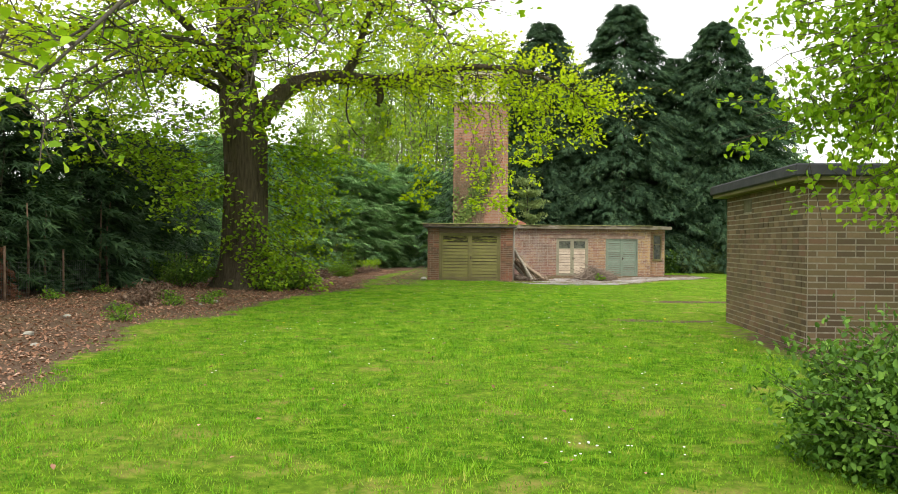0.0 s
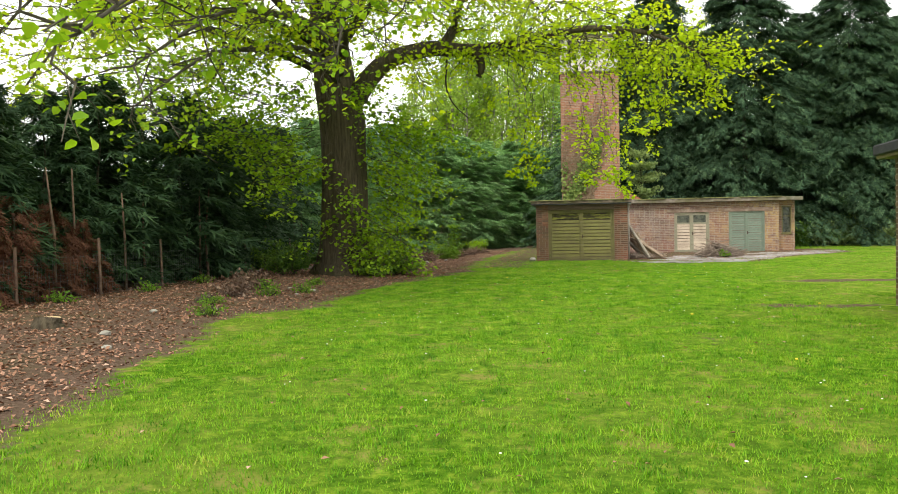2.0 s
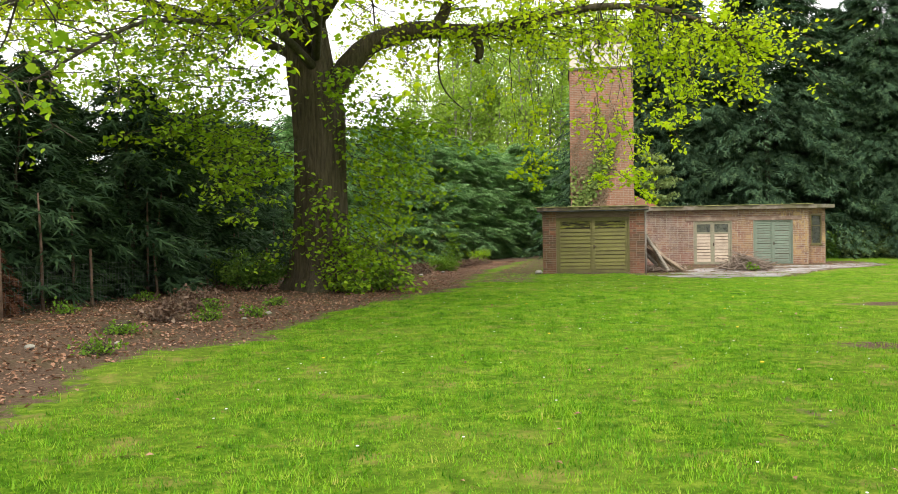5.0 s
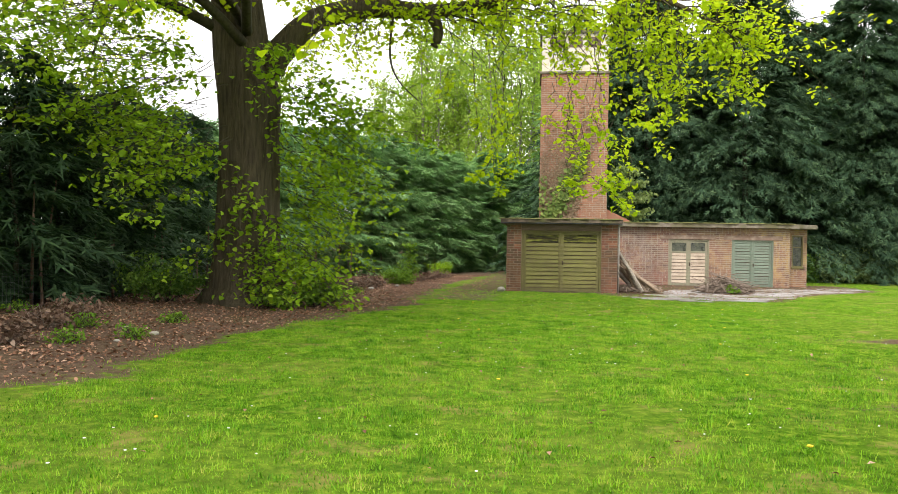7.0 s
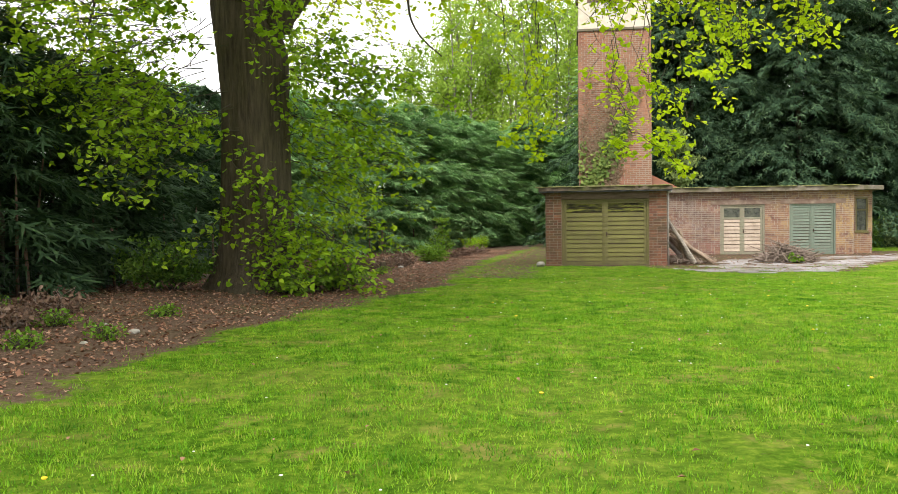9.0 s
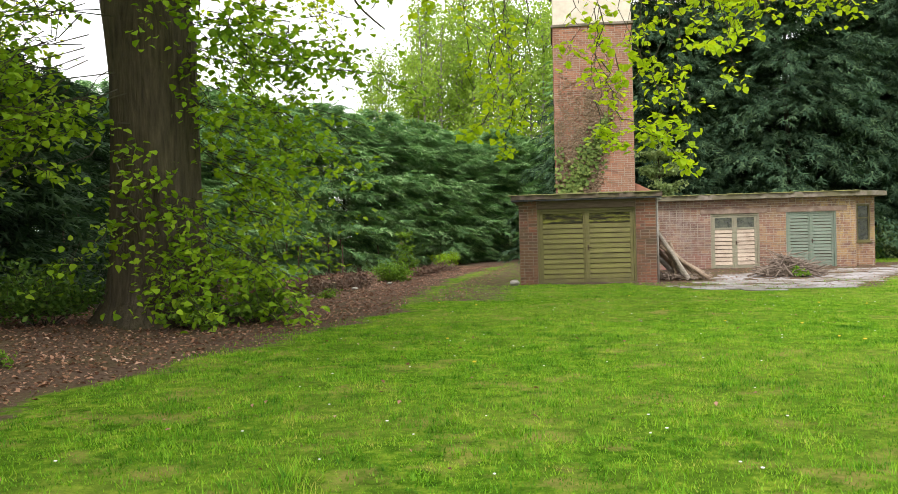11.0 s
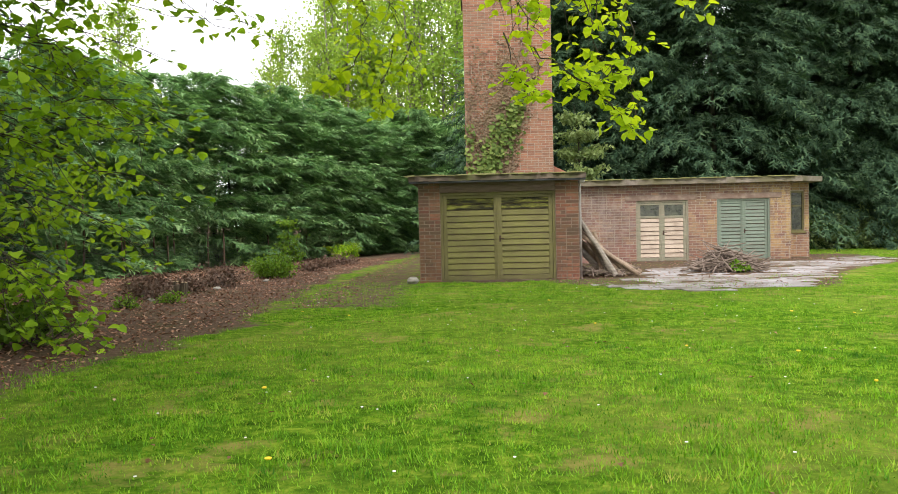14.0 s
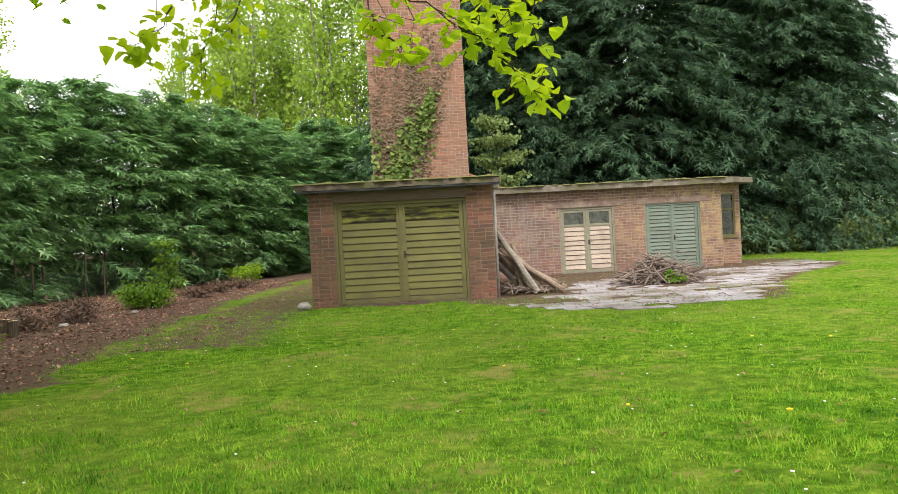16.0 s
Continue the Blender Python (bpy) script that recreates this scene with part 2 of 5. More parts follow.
# hedge foliage twice: open light in the first colour, shade in the second
M_HEDGE_LIT = mat_leaf("lit_hedge_spray", [(0.0, (0.06, 0.14, 0.06)), (0.5, (0.20, 0.36, 0.14)), (1.0, (0.48, 0.65, 0.30))], (1.0, 1.15, 0.75), 0.7, transl=0.35)
M_HEDGE_SHADED = mat_leaf("shaded_hedge_spray", [(0.0, (0.018, 0.042, 0.020)), (0.5, (0.042, 0.085, 0.038)), (1.0, (0.095, 0.16, 0.065))], (0.9, 1.1, 0.7), 0.7, transl=0.15)
M_BROWN = mat_leaf("dead_brown_spray", [(0.0, (0.06, 0.028, 0.018)), (0.5, (0.125, 0.057, 0.034)), (1.0, (0.21, 0.10, 0.055))], (1, 0.8, 0.6), 0.8, transl=0.15)
M_LITTER = mat_leaf("fallen_leaf", [(0.0, (0.10, 0.05, 0.03)), (0.35, (0.24, 0.125, 0.075)), (0.7, (0.36, 0.205, 0.135)), (1.0, (0.60, 0.44, 0.33))], (1, 0.9, 0.7), 0.8, transl=0.08)
M_DRY = mat_leaf("dry_flower_head", [(0.0, (0.07, 0.042, 0.028)), (0.7, (0.17, 0.11, 0.075)), (1.0, (0.32, 0.25, 0.19))], (1, 0.9, 0.8), 0.8, transl=0.1)
M_GRASS = mat_leaf("grass_blade", [(0.0, (0.035, 0.125, 0.006)), (0.3, (0.095, 0.25, 0.010)), (0.6, (0.19, 0.38, 0.018)), (0.85, (0.27, 0.43, 0.03)), (1.0, (0.40, 0.40, 0.09))], (1.15, 1.2, 0.4), 0.55, transl=0.35, patch=(2.6, 3.0, -1.22, 0.45))
M_PETAL = mat_noise("white_petal", [(0.3, (0.75, 0.75, 0.72)), (0.7, (0.85, 0.85, 0.82))], 20, 0.7)
M_DANDELION = mat_noise("yellow_petal", [(0.3, (0.75, 0.50, 0.02)), (0.7, (0.85, 0.62, 0.04))], 20, 0.7)
M_PAVING = mat_noise("pale_paving", [(0.3, (0.24, 0.222, 0.21)), (0.7, (0.44, 0.425, 0.415))], 3.5, 0.7, 50, 0.4, big=(0.8, (0.15, 0.125, 0.09)))
M_STEEL = mat_noise("galvanised_wire", [(0.3, (0.10, 0.11, 0.10)), (0.7, (0.20, 0.21, 0.20))], 20, 0.6, metal=0.6)
M_IRON = mat_noise("rusty_iron", [(0.3, (0.04, 0.03, 0.025)), (0.7, (0.10, 0.06, 0.04))], 20, 0.7, metal=0.4)
M_STONE = mat_noise("field_stone", [(0.3, (0.20, 0.19, 0.16)), (0.7, (0.38, 0.36, 0.30))], 8, 0.9)
M_PIPE = mat_noise("grey_pipe_paint", [(0.3, (0.25, 0.23, 0.20)), (0.7, (0.42, 0.40, 0.36))], 9, 0.6)
M_DARK = mat_noise("unlit_room_dark", [(0.3, (0.015, 0.015, 0.014)), (0.7, (0.03, 0.03, 0.028))], 4, 0.9)


def mat_glass():
    m, n, l, b = material("dusty_glass", 0.25, 0.5)
    c = ramp(n, l, noise_tex(n, l, coords(n, l), 5, 4), [(0.35, (0.03, 0.035, 0.03)), (0.7, (0.16, 0.17, 0.12))])
    l.new(c, b.inputs["Base Color"])
    b.inputs["Transmission Weight"].default_value = 0.35
    return m


M_GLASS = mat_glass()


def mat_ground():
    m, n, l, b = material("lawn_and_soil", 0.95, 0.0)
    v = coords(n, l)
    # dark green end paints the shadow between blades into the ground colour
    g = ramp(n, l, noise_tex(n, l, v, 7, 8, 0.75), [(0.32, (0.018, 0.055, 0.005)), (0.5, (0.075, 0.165, 0.010)), (0.68, (0.23, 0.32, 0.03))])
    g = mix(n, l, ramp(n, l, noise_tex(n, l, v, 0.35, 5, 0.6), [(0.4, (0, 0, 0)), (0.65, (1, 1, 1))]), g, mix(n, l, 0.45, g, (0.20, 0.24, 0.04)))
    g = mix(n, l, ramp(n, l, noise_tex(n, l, v, 1.7, 6, 0.7), [(0.54, (0, 0, 0)), (0.66, (0.85, 0.85, 0.85))]), g, (0.24, 0.215, 0.06))
    s = ramp(n, l, noise_tex(n, l, v, 20, 8, 0.8), [(0.25, (0.035, 0.024, 0.017)), (0.5, (0.112, 0.076, 0.054)), (0.75, (0.25, 0.18, 0.135))])
    s = mix(n, l, ramp(n, l, noise_tex(n, l, v, 0.8, 5, 0.6), [(0.5, (0, 0, 0)), (0.7, (0.7, 0.7, 0.7))]), s, (0.10, 0.085, 0.045))
    a = n.new("ShaderNodeAttribute")
    a.attribute_name = "bare"
    k = n.new("ShaderNodeMath")
    k.operation = "ADD"
    l.new(a.outputs["Fac"], k.inputs[0])
    q = n.new("ShaderNodeMath")
    q.operation = "MULTIPLY_ADD"
    l.new(noise_tex(n, l, v, 5, 7, 0.75), q.inputs[0])
    q.inputs[1].default_value, q.inputs[2].default_value = 1.1, -0.55
    l.new(q.outputs[0], k.inputs[1])
    f = ramp(n, l, k.outputs[0], [(0.42, (0, 0, 0)), (0.58, (1, 1, 1))])
    l.new(mix(n, l, f, g, s), b.inputs["Base Color"])
    bump(n, l, b, noise_tex(n, l, v, 35, 8, 0.8), 0.7, 0.03)
    return m


M_GROUND = mat_ground()


# ---- mesh helpers ----
class Buf:
    """Vertices and faces gathered for one mesh."""

    def __init__(self):
        self.v, self.f = [], []

    def box(self, x0, y0, z0, x1, y1, z1):
        k = len(self.v)
        self.v += [(x0, y0, z0), (x1, y0, z0), (x1, y1, z0), (x0, y1, z0), (x0, y0, z1), (x1, y0, z1), (x1, y1, z1), (x0, y1, z1)]
        self.f += [tuple(k + i for i in q) for q in ((0, 3, 2, 1), (4, 5, 6, 7), (0, 1, 5, 4), (1, 2, 6, 5), (2, 3, 7, 6), (3, 0, 4, 7))]
        return self

    def tube(self, pts, radii, sides=6, wob=0.0, rnd=random):
        k = len(self.v)
        pts = [Vector(p) for p in pts]
        for i, p in enumerate(pts):
            d = (pts[min(i + 1, len(pts) - 1)] - pts[max(i - 1, 0)]).normalized()
            a = d.cross(Vector((0.31, 0.17, 0.94) if abs(d.z) < 0.9 else (1, 0, 0))).normalized()
            b = d.cross(a)
            for j in range(sides):
                t = 2 * math.pi * j / sides
                r = radii[i] * (1 + wob * rnd.uniform(-1, 1))
                self.v.append(tuple(p + a * math.cos(t) * r + b * math.sin(t) * r))
        for i in range(len(pts) - 1):
            for j in range(sides):
                j2 = (j + 1) % sides
                self.f.append((k + i * sides + j, k + i * sides + j2, k + (i + 1) * sides + j2, k + (i + 1) * sides + j))
        self.f.append(tuple(k + j for j in reversed(range(sides))))
        self.f.append(tuple(k + (len(pts) - 1) * sides + j for j in range(sides)))
        return self

    def mesh(self, name, mat, bevel=0.0, smooth=False):
        me = bpy.data.meshes.new(name)
        me.from_pydata(self.v, [], self.f)
        if bevel:
            bm = bmesh.new()
            bm.from_mesh(me)
            bmesh.ops.bevel(bm, geom=bm.edges[:], offset=bevel, segments=1, affect="EDGES", clamp_overlap=True)
            bm.to_mesh(me)
            bm.free()
        me.materials.append(mat)
        if smooth:
            me.polygons.foreach_set("use_smooth", [True] * len(me.polygons))
        me.update()
        return me


def soup(name, verts, faces, mat):
    """A mesh from numpy arrays: verts (n, 3) and faces (m, 3 or 4)."""
    me = bpy.data.meshes.new(name)
    k = faces.shape[1]
    me.vertices.add(len(verts))
    me.vertices.foreach_set("co", np.ascontiguousarray(verts, dtype=np.float32).ravel())
    me.loops.add(faces.size)
    me.loops.foreach_set("vertex_index", faces.astype(np.int32).ravel())
    me.polygons.add(len(faces))
    me.polygons.foreach_set("loop_start", np.arange(0, faces.size, k, dtype=np.int32))
    me.materials.append(mat)
    me.update(calc_edges=True)
    me.validate()
    return me


def part(name, buf, mat, parent, label="", bevel=0.0, smooth=False, kind=""):
    ob = new(name, buf if isinstance(buf, bpy.types.Mesh) else buf.mesh(name, mat, bevel, smooth))
    ob.parent = parent
    return tagged(ob, label, kind=kind)


def thing(name, label, category, group="", kind="", at=None):
    ob = new(name)
    ob.empty_display_size = 0.2
    if at:
        ob.location = at
    return tagged(ob, label, category, group, kind)


def box_part(name, dims, mat, parent, label="", bevel=0.004):
    return part(name, Buf().box(*dims), mat, parent, label, bevel)


def slope(y):
    return float(np.interp(y, [8, 30, 37.5, 46, 60], [0, -0.26, -0.33, -0.40, -0.40]))


def ground_z(x, y):
    t = min(max((-4.2 - x) / 3.0, 0), 1)
    return slope(y) + 0.10 * t * t * (3 - 2 * t) * (1 if y < 30 else max(0, 1 - (y - 30) / 8))


EDGE_Y = [-12, 2.3, 4.8, 7.6, 9.0, 10.5, 13.7, 18, 21.5, 25, 28, 34, 44, 60]
EDGE_X = [-2.5, -3.1, -3.7, -4.35, -4.5, -3.75, -3.65, -3.1, -2.3, -2.7, -2.6, -2.9, -2.2, -0.5]


def bare(x, y):
    """How bare the ground is: 0 lawn, 1 soil and litter."""
    e = float(np.interp(y, EDGE_Y, EDGE_X)) + 0.5 * noise.noise(Vector((x * 0.7, y * 0.7, 9))) + 0.25 * noise.noise(Vector((x * 2.1, y * 2.1, 4)))
    a = min(max((e - x) / 1.5 + 0.5, 0), 1)
    if y > 24:
        d = abs(x - float(np.interp(y, [24, 30, 45], [-1.5, -1.6, -0.9])))
        a = max(a, 0.56 * min(1, max(0, 1.3 - d / 1.9)))
    if -3 < y < 14:        # thin grass where feet and wheels pass
        for off, wide, amount in ((0.0, 0.55, 0.36), (-1.75, 0.40, 0.26)):
            d = abs(x - (-0.02 + off + 0.33 * y))
            a = max(a, amount * max(0, 1 - (d / wide) ** 2) * (0.7 + 0.9 * noise.noise(Vector((x * 1.3, y * 0.9, 2)))))
    front = float(np.interp(x, [2.4, 3.6, 5.3, 7.4, 8.6, 10.4, 13, 14.5], [28.6, 26.5, 25.7, 26.2, 29, 31.8, 34.5, 37]))
    if 2.0 < x < 14.6 and y > front - 0.5 and y < 40.5:
        a = max(a, min((y - front) / 1.4 + 0.5, 1) * min((14.6 - x) / 1.4, 1, (x - 2.0) / 0.5) * 0.62)
    for cx, cy, rx, ry in ((5.0, 5.0, 0.7, 5.4), (1.3, 29.8, 2.4, 0.45), (4.2, 9.9, 1.6, 0.5), (6.6, 15.8, 2.4, 0.7)):
        q = ((x - cx) / rx) ** 2 + ((y - cy) / ry) ** 2
        a = max(a, 0.62 * max(0, 1.15 - q) if q < 1.15 else 0)
    return a


# ---- ground ----
def build_ground():
    xs = np.concatenate([[-600, -250, -100, -50, -30, -20], np.arange(-14, 20.01, 0.25), [24, 30, 45, 80, 200, 600]])
    ys = np.concatenate([[-600, -200, -60, -25], np.arange(-12, 48.01, 0.25), [50, 53, 57, 62, 70, 85, 120, 250, 700]])
    verts, fac = [], []
    for y in ys:
        for x in xs:
            z = ground_z(x, y) + 0.022 * noise.noise(Vector((x * 0.8, y * 0.8, 0))) + 0.02 * noise.noise(Vector((x * 2.6, y * 2.6, 5)))
            verts.append((x, y, z))
            fac.append(bare(x, y))
    k = len(xs)
    i, j = np.meshgrid(np.arange(len(ys) - 1), np.arange(k - 1), indexing="ij")
    a = (i * k + j).ravel()
    me = soup("ground", np.array(verts), np.stack([a, a + 1, a + k + 1, a + k], 1), M_GROUND)
    me.polygons.foreach_set("use_smooth", [True] * len(me.polygons))
    att = me.attributes.new("bare", "FLOAT", "POINT")
    att.data.foreach_set("value", np.array(fac, dtype=np.float32))
    tagged(new("ground", me), "mown spring lawn with a bare leaf-strewn soil bed", "ground", kind="structure")


build_ground()

# ---- brickwork ----
COURSE, PITCH, JOINT = 0.080, 0.236, 0.014
brick_meshes = {}
later_bricks = []


def brick_list(length, z0, z1, holes=(), seed=1):
    """Bricks of a wall in running bond with odd headers: (u0, u1, z0, z1)."""
    rnd = random.Random(seed)
    out = []
    rows = int(round((z1 - z0) / COURSE))
    h = (z1 - z0) / rows
    for r in range(rows):
        zb = z0 + r * h
        cuts = [(0.0, length)]
        for a, b, c, d in holes:
            if zb + h * 0.6 > c and zb + h * 0.4 < d:
                cuts = [s for u, v in cuts for s in ((u, min(v, a)), (max(u, b), v)) if s[1] - s[0] > 0.03]
        for u, v in cuts:
            p = u - (PITCH / 2 if r % 2 else 0)
            while p < v - 0.02:
                w = PITCH if rnd.random() > 0.16 else PITCH / 2
                q = min(p + w, v)
                p0 = max(p, u)
                if v - q < 0.05:
                    q = v
                if q - p0 > 0.04:
                    out.append((p0 + JOINT / 2, q - JOINT / 2, zb + JOINT / 2, zb + h - JOINT / 2))
                p = q
    return out


def wall_frame(o, u, n):
    m = Matrix.Identity(4)
    for i, a in enumerate((Vector(u), Vector(n), Vector((0, 0, 1)))):
        m.col[i][:3] = a
    m.col[3][:3] = Vector(o)
    return m


def bricks_joined(name, bricks, m, mat, parent, label="", proud=0.008, seed=3):
    rnd = random.Random(seed)
    v, f = [], []
    for a, b, c, d in bricks:
        k, p, e = len(v), proud + rnd.uniform(-0.003, 0.004), 0.003
        for x, y, z in ((a, -0.01, c), (b, -0.01, c), (b, -0.01, d), (a, -0.01, d), (a + e, p, c + e), (b - e, p, c + e), (b - e, p, d - e), (a + e, p, d - e)):
            v.append(m @ Vector((x, y, z)))
        f += [tuple(k + i for i in q) for q in ((4, 5, 6, 7), (0, 1, 5, 4), (1, 2, 6, 5), (2, 3, 7, 6), (3, 0, 4, 7))]
    me = bpy.data.meshes.new(name)
    me.from_pydata(v, [], f)
    me.materials.append(mat)
    return part(name, me, mat, parent, label, kind="stuff")


def bricks_parts(bricks, m, mat, parent, proud=0.008, seed=4):
    """Single bricks, kept for the end of the build."""
    later_bricks.append((bricks, m, mat, parent, proud, seed))


def lay_bricks():
    for bricks, m, mat, parent, proud, seed in later_bricks:
        rnd = random.Random(seed)
        for a, b, c, d in bricks:
            key = (mat.name, round(b - a, 2), round(d - c, 3))
            if key not in brick_meshes:
                w, h, e = key[1], key[2], 0.003
                q = Buf()
                q.v = [(0, -0.01, 0), (w, -0.01, 0), (w, -0.01, h), (0, -0.01, h), (e, proud, e), (w - e, proud, e), (w - e, proud, h - e), (e, proud, h - e)]
                q.f = [(4, 5, 6, 7), (0, 1, 5, 4), (1, 2, 6, 5), (2, 3, 7, 6), (3, 0, 4, 7)]
                brick_meshes[key] = q.mesh("brick", mat)
            ob = new("brick", brick_meshes[key])
            ob.parent = parent
            ob.matrix_local = m @ pose(a, rnd.uniform(-0.003, 0.003), c, 0, 0, rnd.uniform(-0.6, 0.6))


def ragged(buf, x0, x1, y0, y1, z0, z1, seed=1, step=0.12, amp=0.018, axis="x"):
    """A slab with an uneven worn front edge along x."""
    rnd = random.Random(seed)
    k0 = len(buf.v)
    n = max(2, int((x1 - x0) / step))
    for i in range(n + 1):
        x = x0 + (x1 - x0) * i / n
        a, b, c = (rnd.uniform(-amp, amp) for _ in range(3))
        buf.v += [(x, y0 + a, z0 + b * 0.4), (x, y0 + a * 0.5 + 0.015, z1 + c), (x, y1, z1 + c * 0.5), (x, y1, z0)]
    for i in range(n):
        k = k0 + 4 * i
        buf.f += [(k, k + 4, k + 5, k + 1), (k + 1, k + 5, k + 6, k + 2), (k + 2, k + 6, k + 7, k + 3), (k + 3, k + 7, k + 4, k)]
    e = k0 + 4 * n
    buf.f += [(k0, k0 + 1, k0 + 2, k0 + 3), (e, e + 3, e + 2, e + 1)]
    return buf


def moss_strip(name, x0, x1, y0, y1, z, parent, seed=2, count=160):
    """Low cushions of moss along a roof edge."""
    rnd = random.Random(seed)
    b = Buf()
    for _ in range(count):
        x, y, r = rnd.uniform(x0, x1), y0 + (y1 - y0) * rnd.random() ** 2, rnd.uniform(0.03, 0.11)
        h, k, s = rnd.uniform(0.012, 0.04), len(b.v), 7
        for ring, (rr, hh) in enumerate(((1, 0), (0.7, 0.75), (0.25, 1))):
            for j in range(s):
                t = 2 * math.pi * j / s
                q = r * rr * rnd.uniform(0.75, 1.2)
                b.v.append((x + 1.7 * q * math.cos(t), y + q * math.sin(t), z - 0.005 + h * hh))
        for ring in range(2):
            for j in range(s):
                j2 = (j + 1) % s
                b.f.append((k + ring * s + j, k + ring * s + j2, k + (ring + 1) * s + j2, k + (ring + 1) * s + j))
        b.f.append(tuple(k + 2 * s + j for j in range(s)))
    return part(name, b, M_MOSS, parent, "yellow-green moss cushions", smooth=True, kind="stuff")


# ---- doors ----
def plank_leaf(parent, x0, x1, z0, z1, y, boards, board_mat, frame_mat, pane=None, seed=1, handle=None, name="door_leaf"):
    """One leaf: stiles, rails, overlapping boards, and a pane where it has one."""
    rnd = random.Random(seed)
    st = 0.085
    leaf = box_part(name, (x0, y + 0.03, z0, x1, y + 0.045, z1), M_DARKWOOD, parent)
    box_part("stile", (x0, y - 0.005, z0, x0 + st, y + 0.03, z1), frame_mat, leaf, bevel=0.005)
    box_part("stile", (x1 - st, y - 0.005, z0, x1, y + 0.03, z1), frame_mat, leaf, bevel=0.005)
    box_part("rail", (x0 + st, y - 0.004, z0, x1 - st, y + 0.03, z0 + 0.10), frame_mat, leaf, bevel=0.005)
    box_part("rail", (x0 + st, y - 0.004, z1 - 0.07, x1 - st, y + 0.03, z1), frame_mat, leaf, bevel=0.005)
    top = z1 - 0.07
    if pane:
        pz0 = z1 - 0.07 - pane
        box_part("rail", (x0 + st, y - 0.004, pz0 - 0.07, x1 - st, y + 0.03, pz0), frame_mat, leaf, bevel=0.005)
        box_part("pane", (x0 + st, y + 0.012, pz0, x1 - st, y + 0.018, z1 - 0.07), M_GLASS, leaf, "dusty glass pane", 0)
        top = pz0 - 0.07
    h = (top - z0 - 0.10) / boards
    for i in range(boards):
        b = Buf()
        zb = z0 + 0.10 + i * h
        tilt, drop = rnd.uniform(0.004, 0.012), rnd.uniform(-0.005, 0.003)
        b.v = [(x0 + st, y + 0.028, zb + 0.016), (x1 - st, y + 0.028, zb + 0.016 + drop), (x1 - st, y + 0.004 - tilt, zb + 0.019 + drop), (x0 + st, y + 0.004 - tilt, zb + 0.019),
               (x0 + st, y + 0.028, zb + h), (x1 - st, y + 0.028, zb + h + drop), (x1 - st, y + 0.020, zb + h - 0.004 + drop), (x0 + st, y + 0.020, zb + h - 0.004)]
        b.f = [(0, 1, 5, 4), (3, 7, 6, 2), (0, 3, 2, 1), (4, 5, 6, 7), (0, 4, 7, 3), (1, 2, 6, 5)]
        # top two olive boards: moss, with the dark of the gap painted on
        part("board", b, M_MOSSGAPBOARD if board_mat == M_OLIVE and i >= boards - 2 else board_mat, leaf)
    if handle:
        b = Buf()
        b.tube([(handle, y + 0.01, (z0 + z1) / 2 - 0.02), (handle, y - 0.05, (z0 + z1) / 2 - 0.02)], [0.012, 0.012], 8)
        b.tube([(handle, y - 0.05, (z0 + z1) / 2 - 0.02), (handle + 0.09, y - 0.055, (z0 + z1) / 2 - 0.03)], [0.012, 0.009], 8)
        b.box(handle - 0.02, y - 0.012, (z0 + z1) / 2 - 0.10, handle + 0.02, y - 0.004, (z0 + z1) / 2 + 0.04)
        part("handle", b, M_IRON, leaf, "dark iron lever handle")
    return leaf


def door_set(name, label, x0, x1, z0, z1, y, boards, board_mat, frame_mat, pane=None, seed=1):
    d = thing(name, label, "door", "plank doors of the brick outbuilding", at=(x0, y, z0))
    w, h = x1 - x0, z1 - z0
    fr = part("door_frame", Buf().box(0, -0.02, 0, 0.06, 0.09, h).box(w - 0.06, -0.02, 0, w, 0.09, h).box(0.06, -0.018, h - 0.06, w - 0.06, 0.09, h), frame_mat, d, bevel=0.004)
    plank_leaf(d, 0.063, w / 2 - 0.004, 0.012, h - 0.063, 0.01, boards, board_mat, frame_mat, pane, seed)
    plank_leaf(d, w / 2 + 0.004, w - 0.063, 0.012, h - 0.063, 0.01, boards, board_mat, frame_mat, pane, seed + 9, handle=w / 2 + 0.045)
    box_part("cover_strip", (w / 2 - 0.03, -0.012, 0.012, w / 2 + 0.012, 0.004, h - 0.065), frame_mat, d, bevel=0.003)
    box_part("threshold", (-0.04, -0.06, -0.09, w + 0.04, 0.1, 0.008), M_DARKWOOD, d, "dark worn threshold")
    return d


# ---- garage block: front at y 30 ----
GF, GB = 30.0, 37.5
GX0, GX1, GZ0, GZ1 = -0.50, 3.09, -0.30, 2.0
garage = thing("garage", "low flat-roofed brick garage with mossy concrete roof", "garage", at=None)
gw = part("wall", Buf().box(GX0, GF, GZ0, -0.02, GF + 0.23, GZ1).box(2.57, GF, GZ0, GX1, GF + 0.23, GZ1).box(GX0, GF + 0.23, GZ0, GX0 + 0.23, GB, GZ1)
          .box(GX1 - 0.23, GF + 0.23, GZ0, GX1, GB, GZ1).box(GX0, GB - 0.23, GZ0 + 0.01, GX1 - 0.235, GB, GZ1 - 0.01), M_MORTAR_D, garage, "red-brown brick wall")
bricks_parts(brick_list(0.48, GZ0, GZ1, seed=11), wall_frame((GX0, GF, 0), (1, 0, 0), (0, -1, 0)), M_BRICK_G, gw)
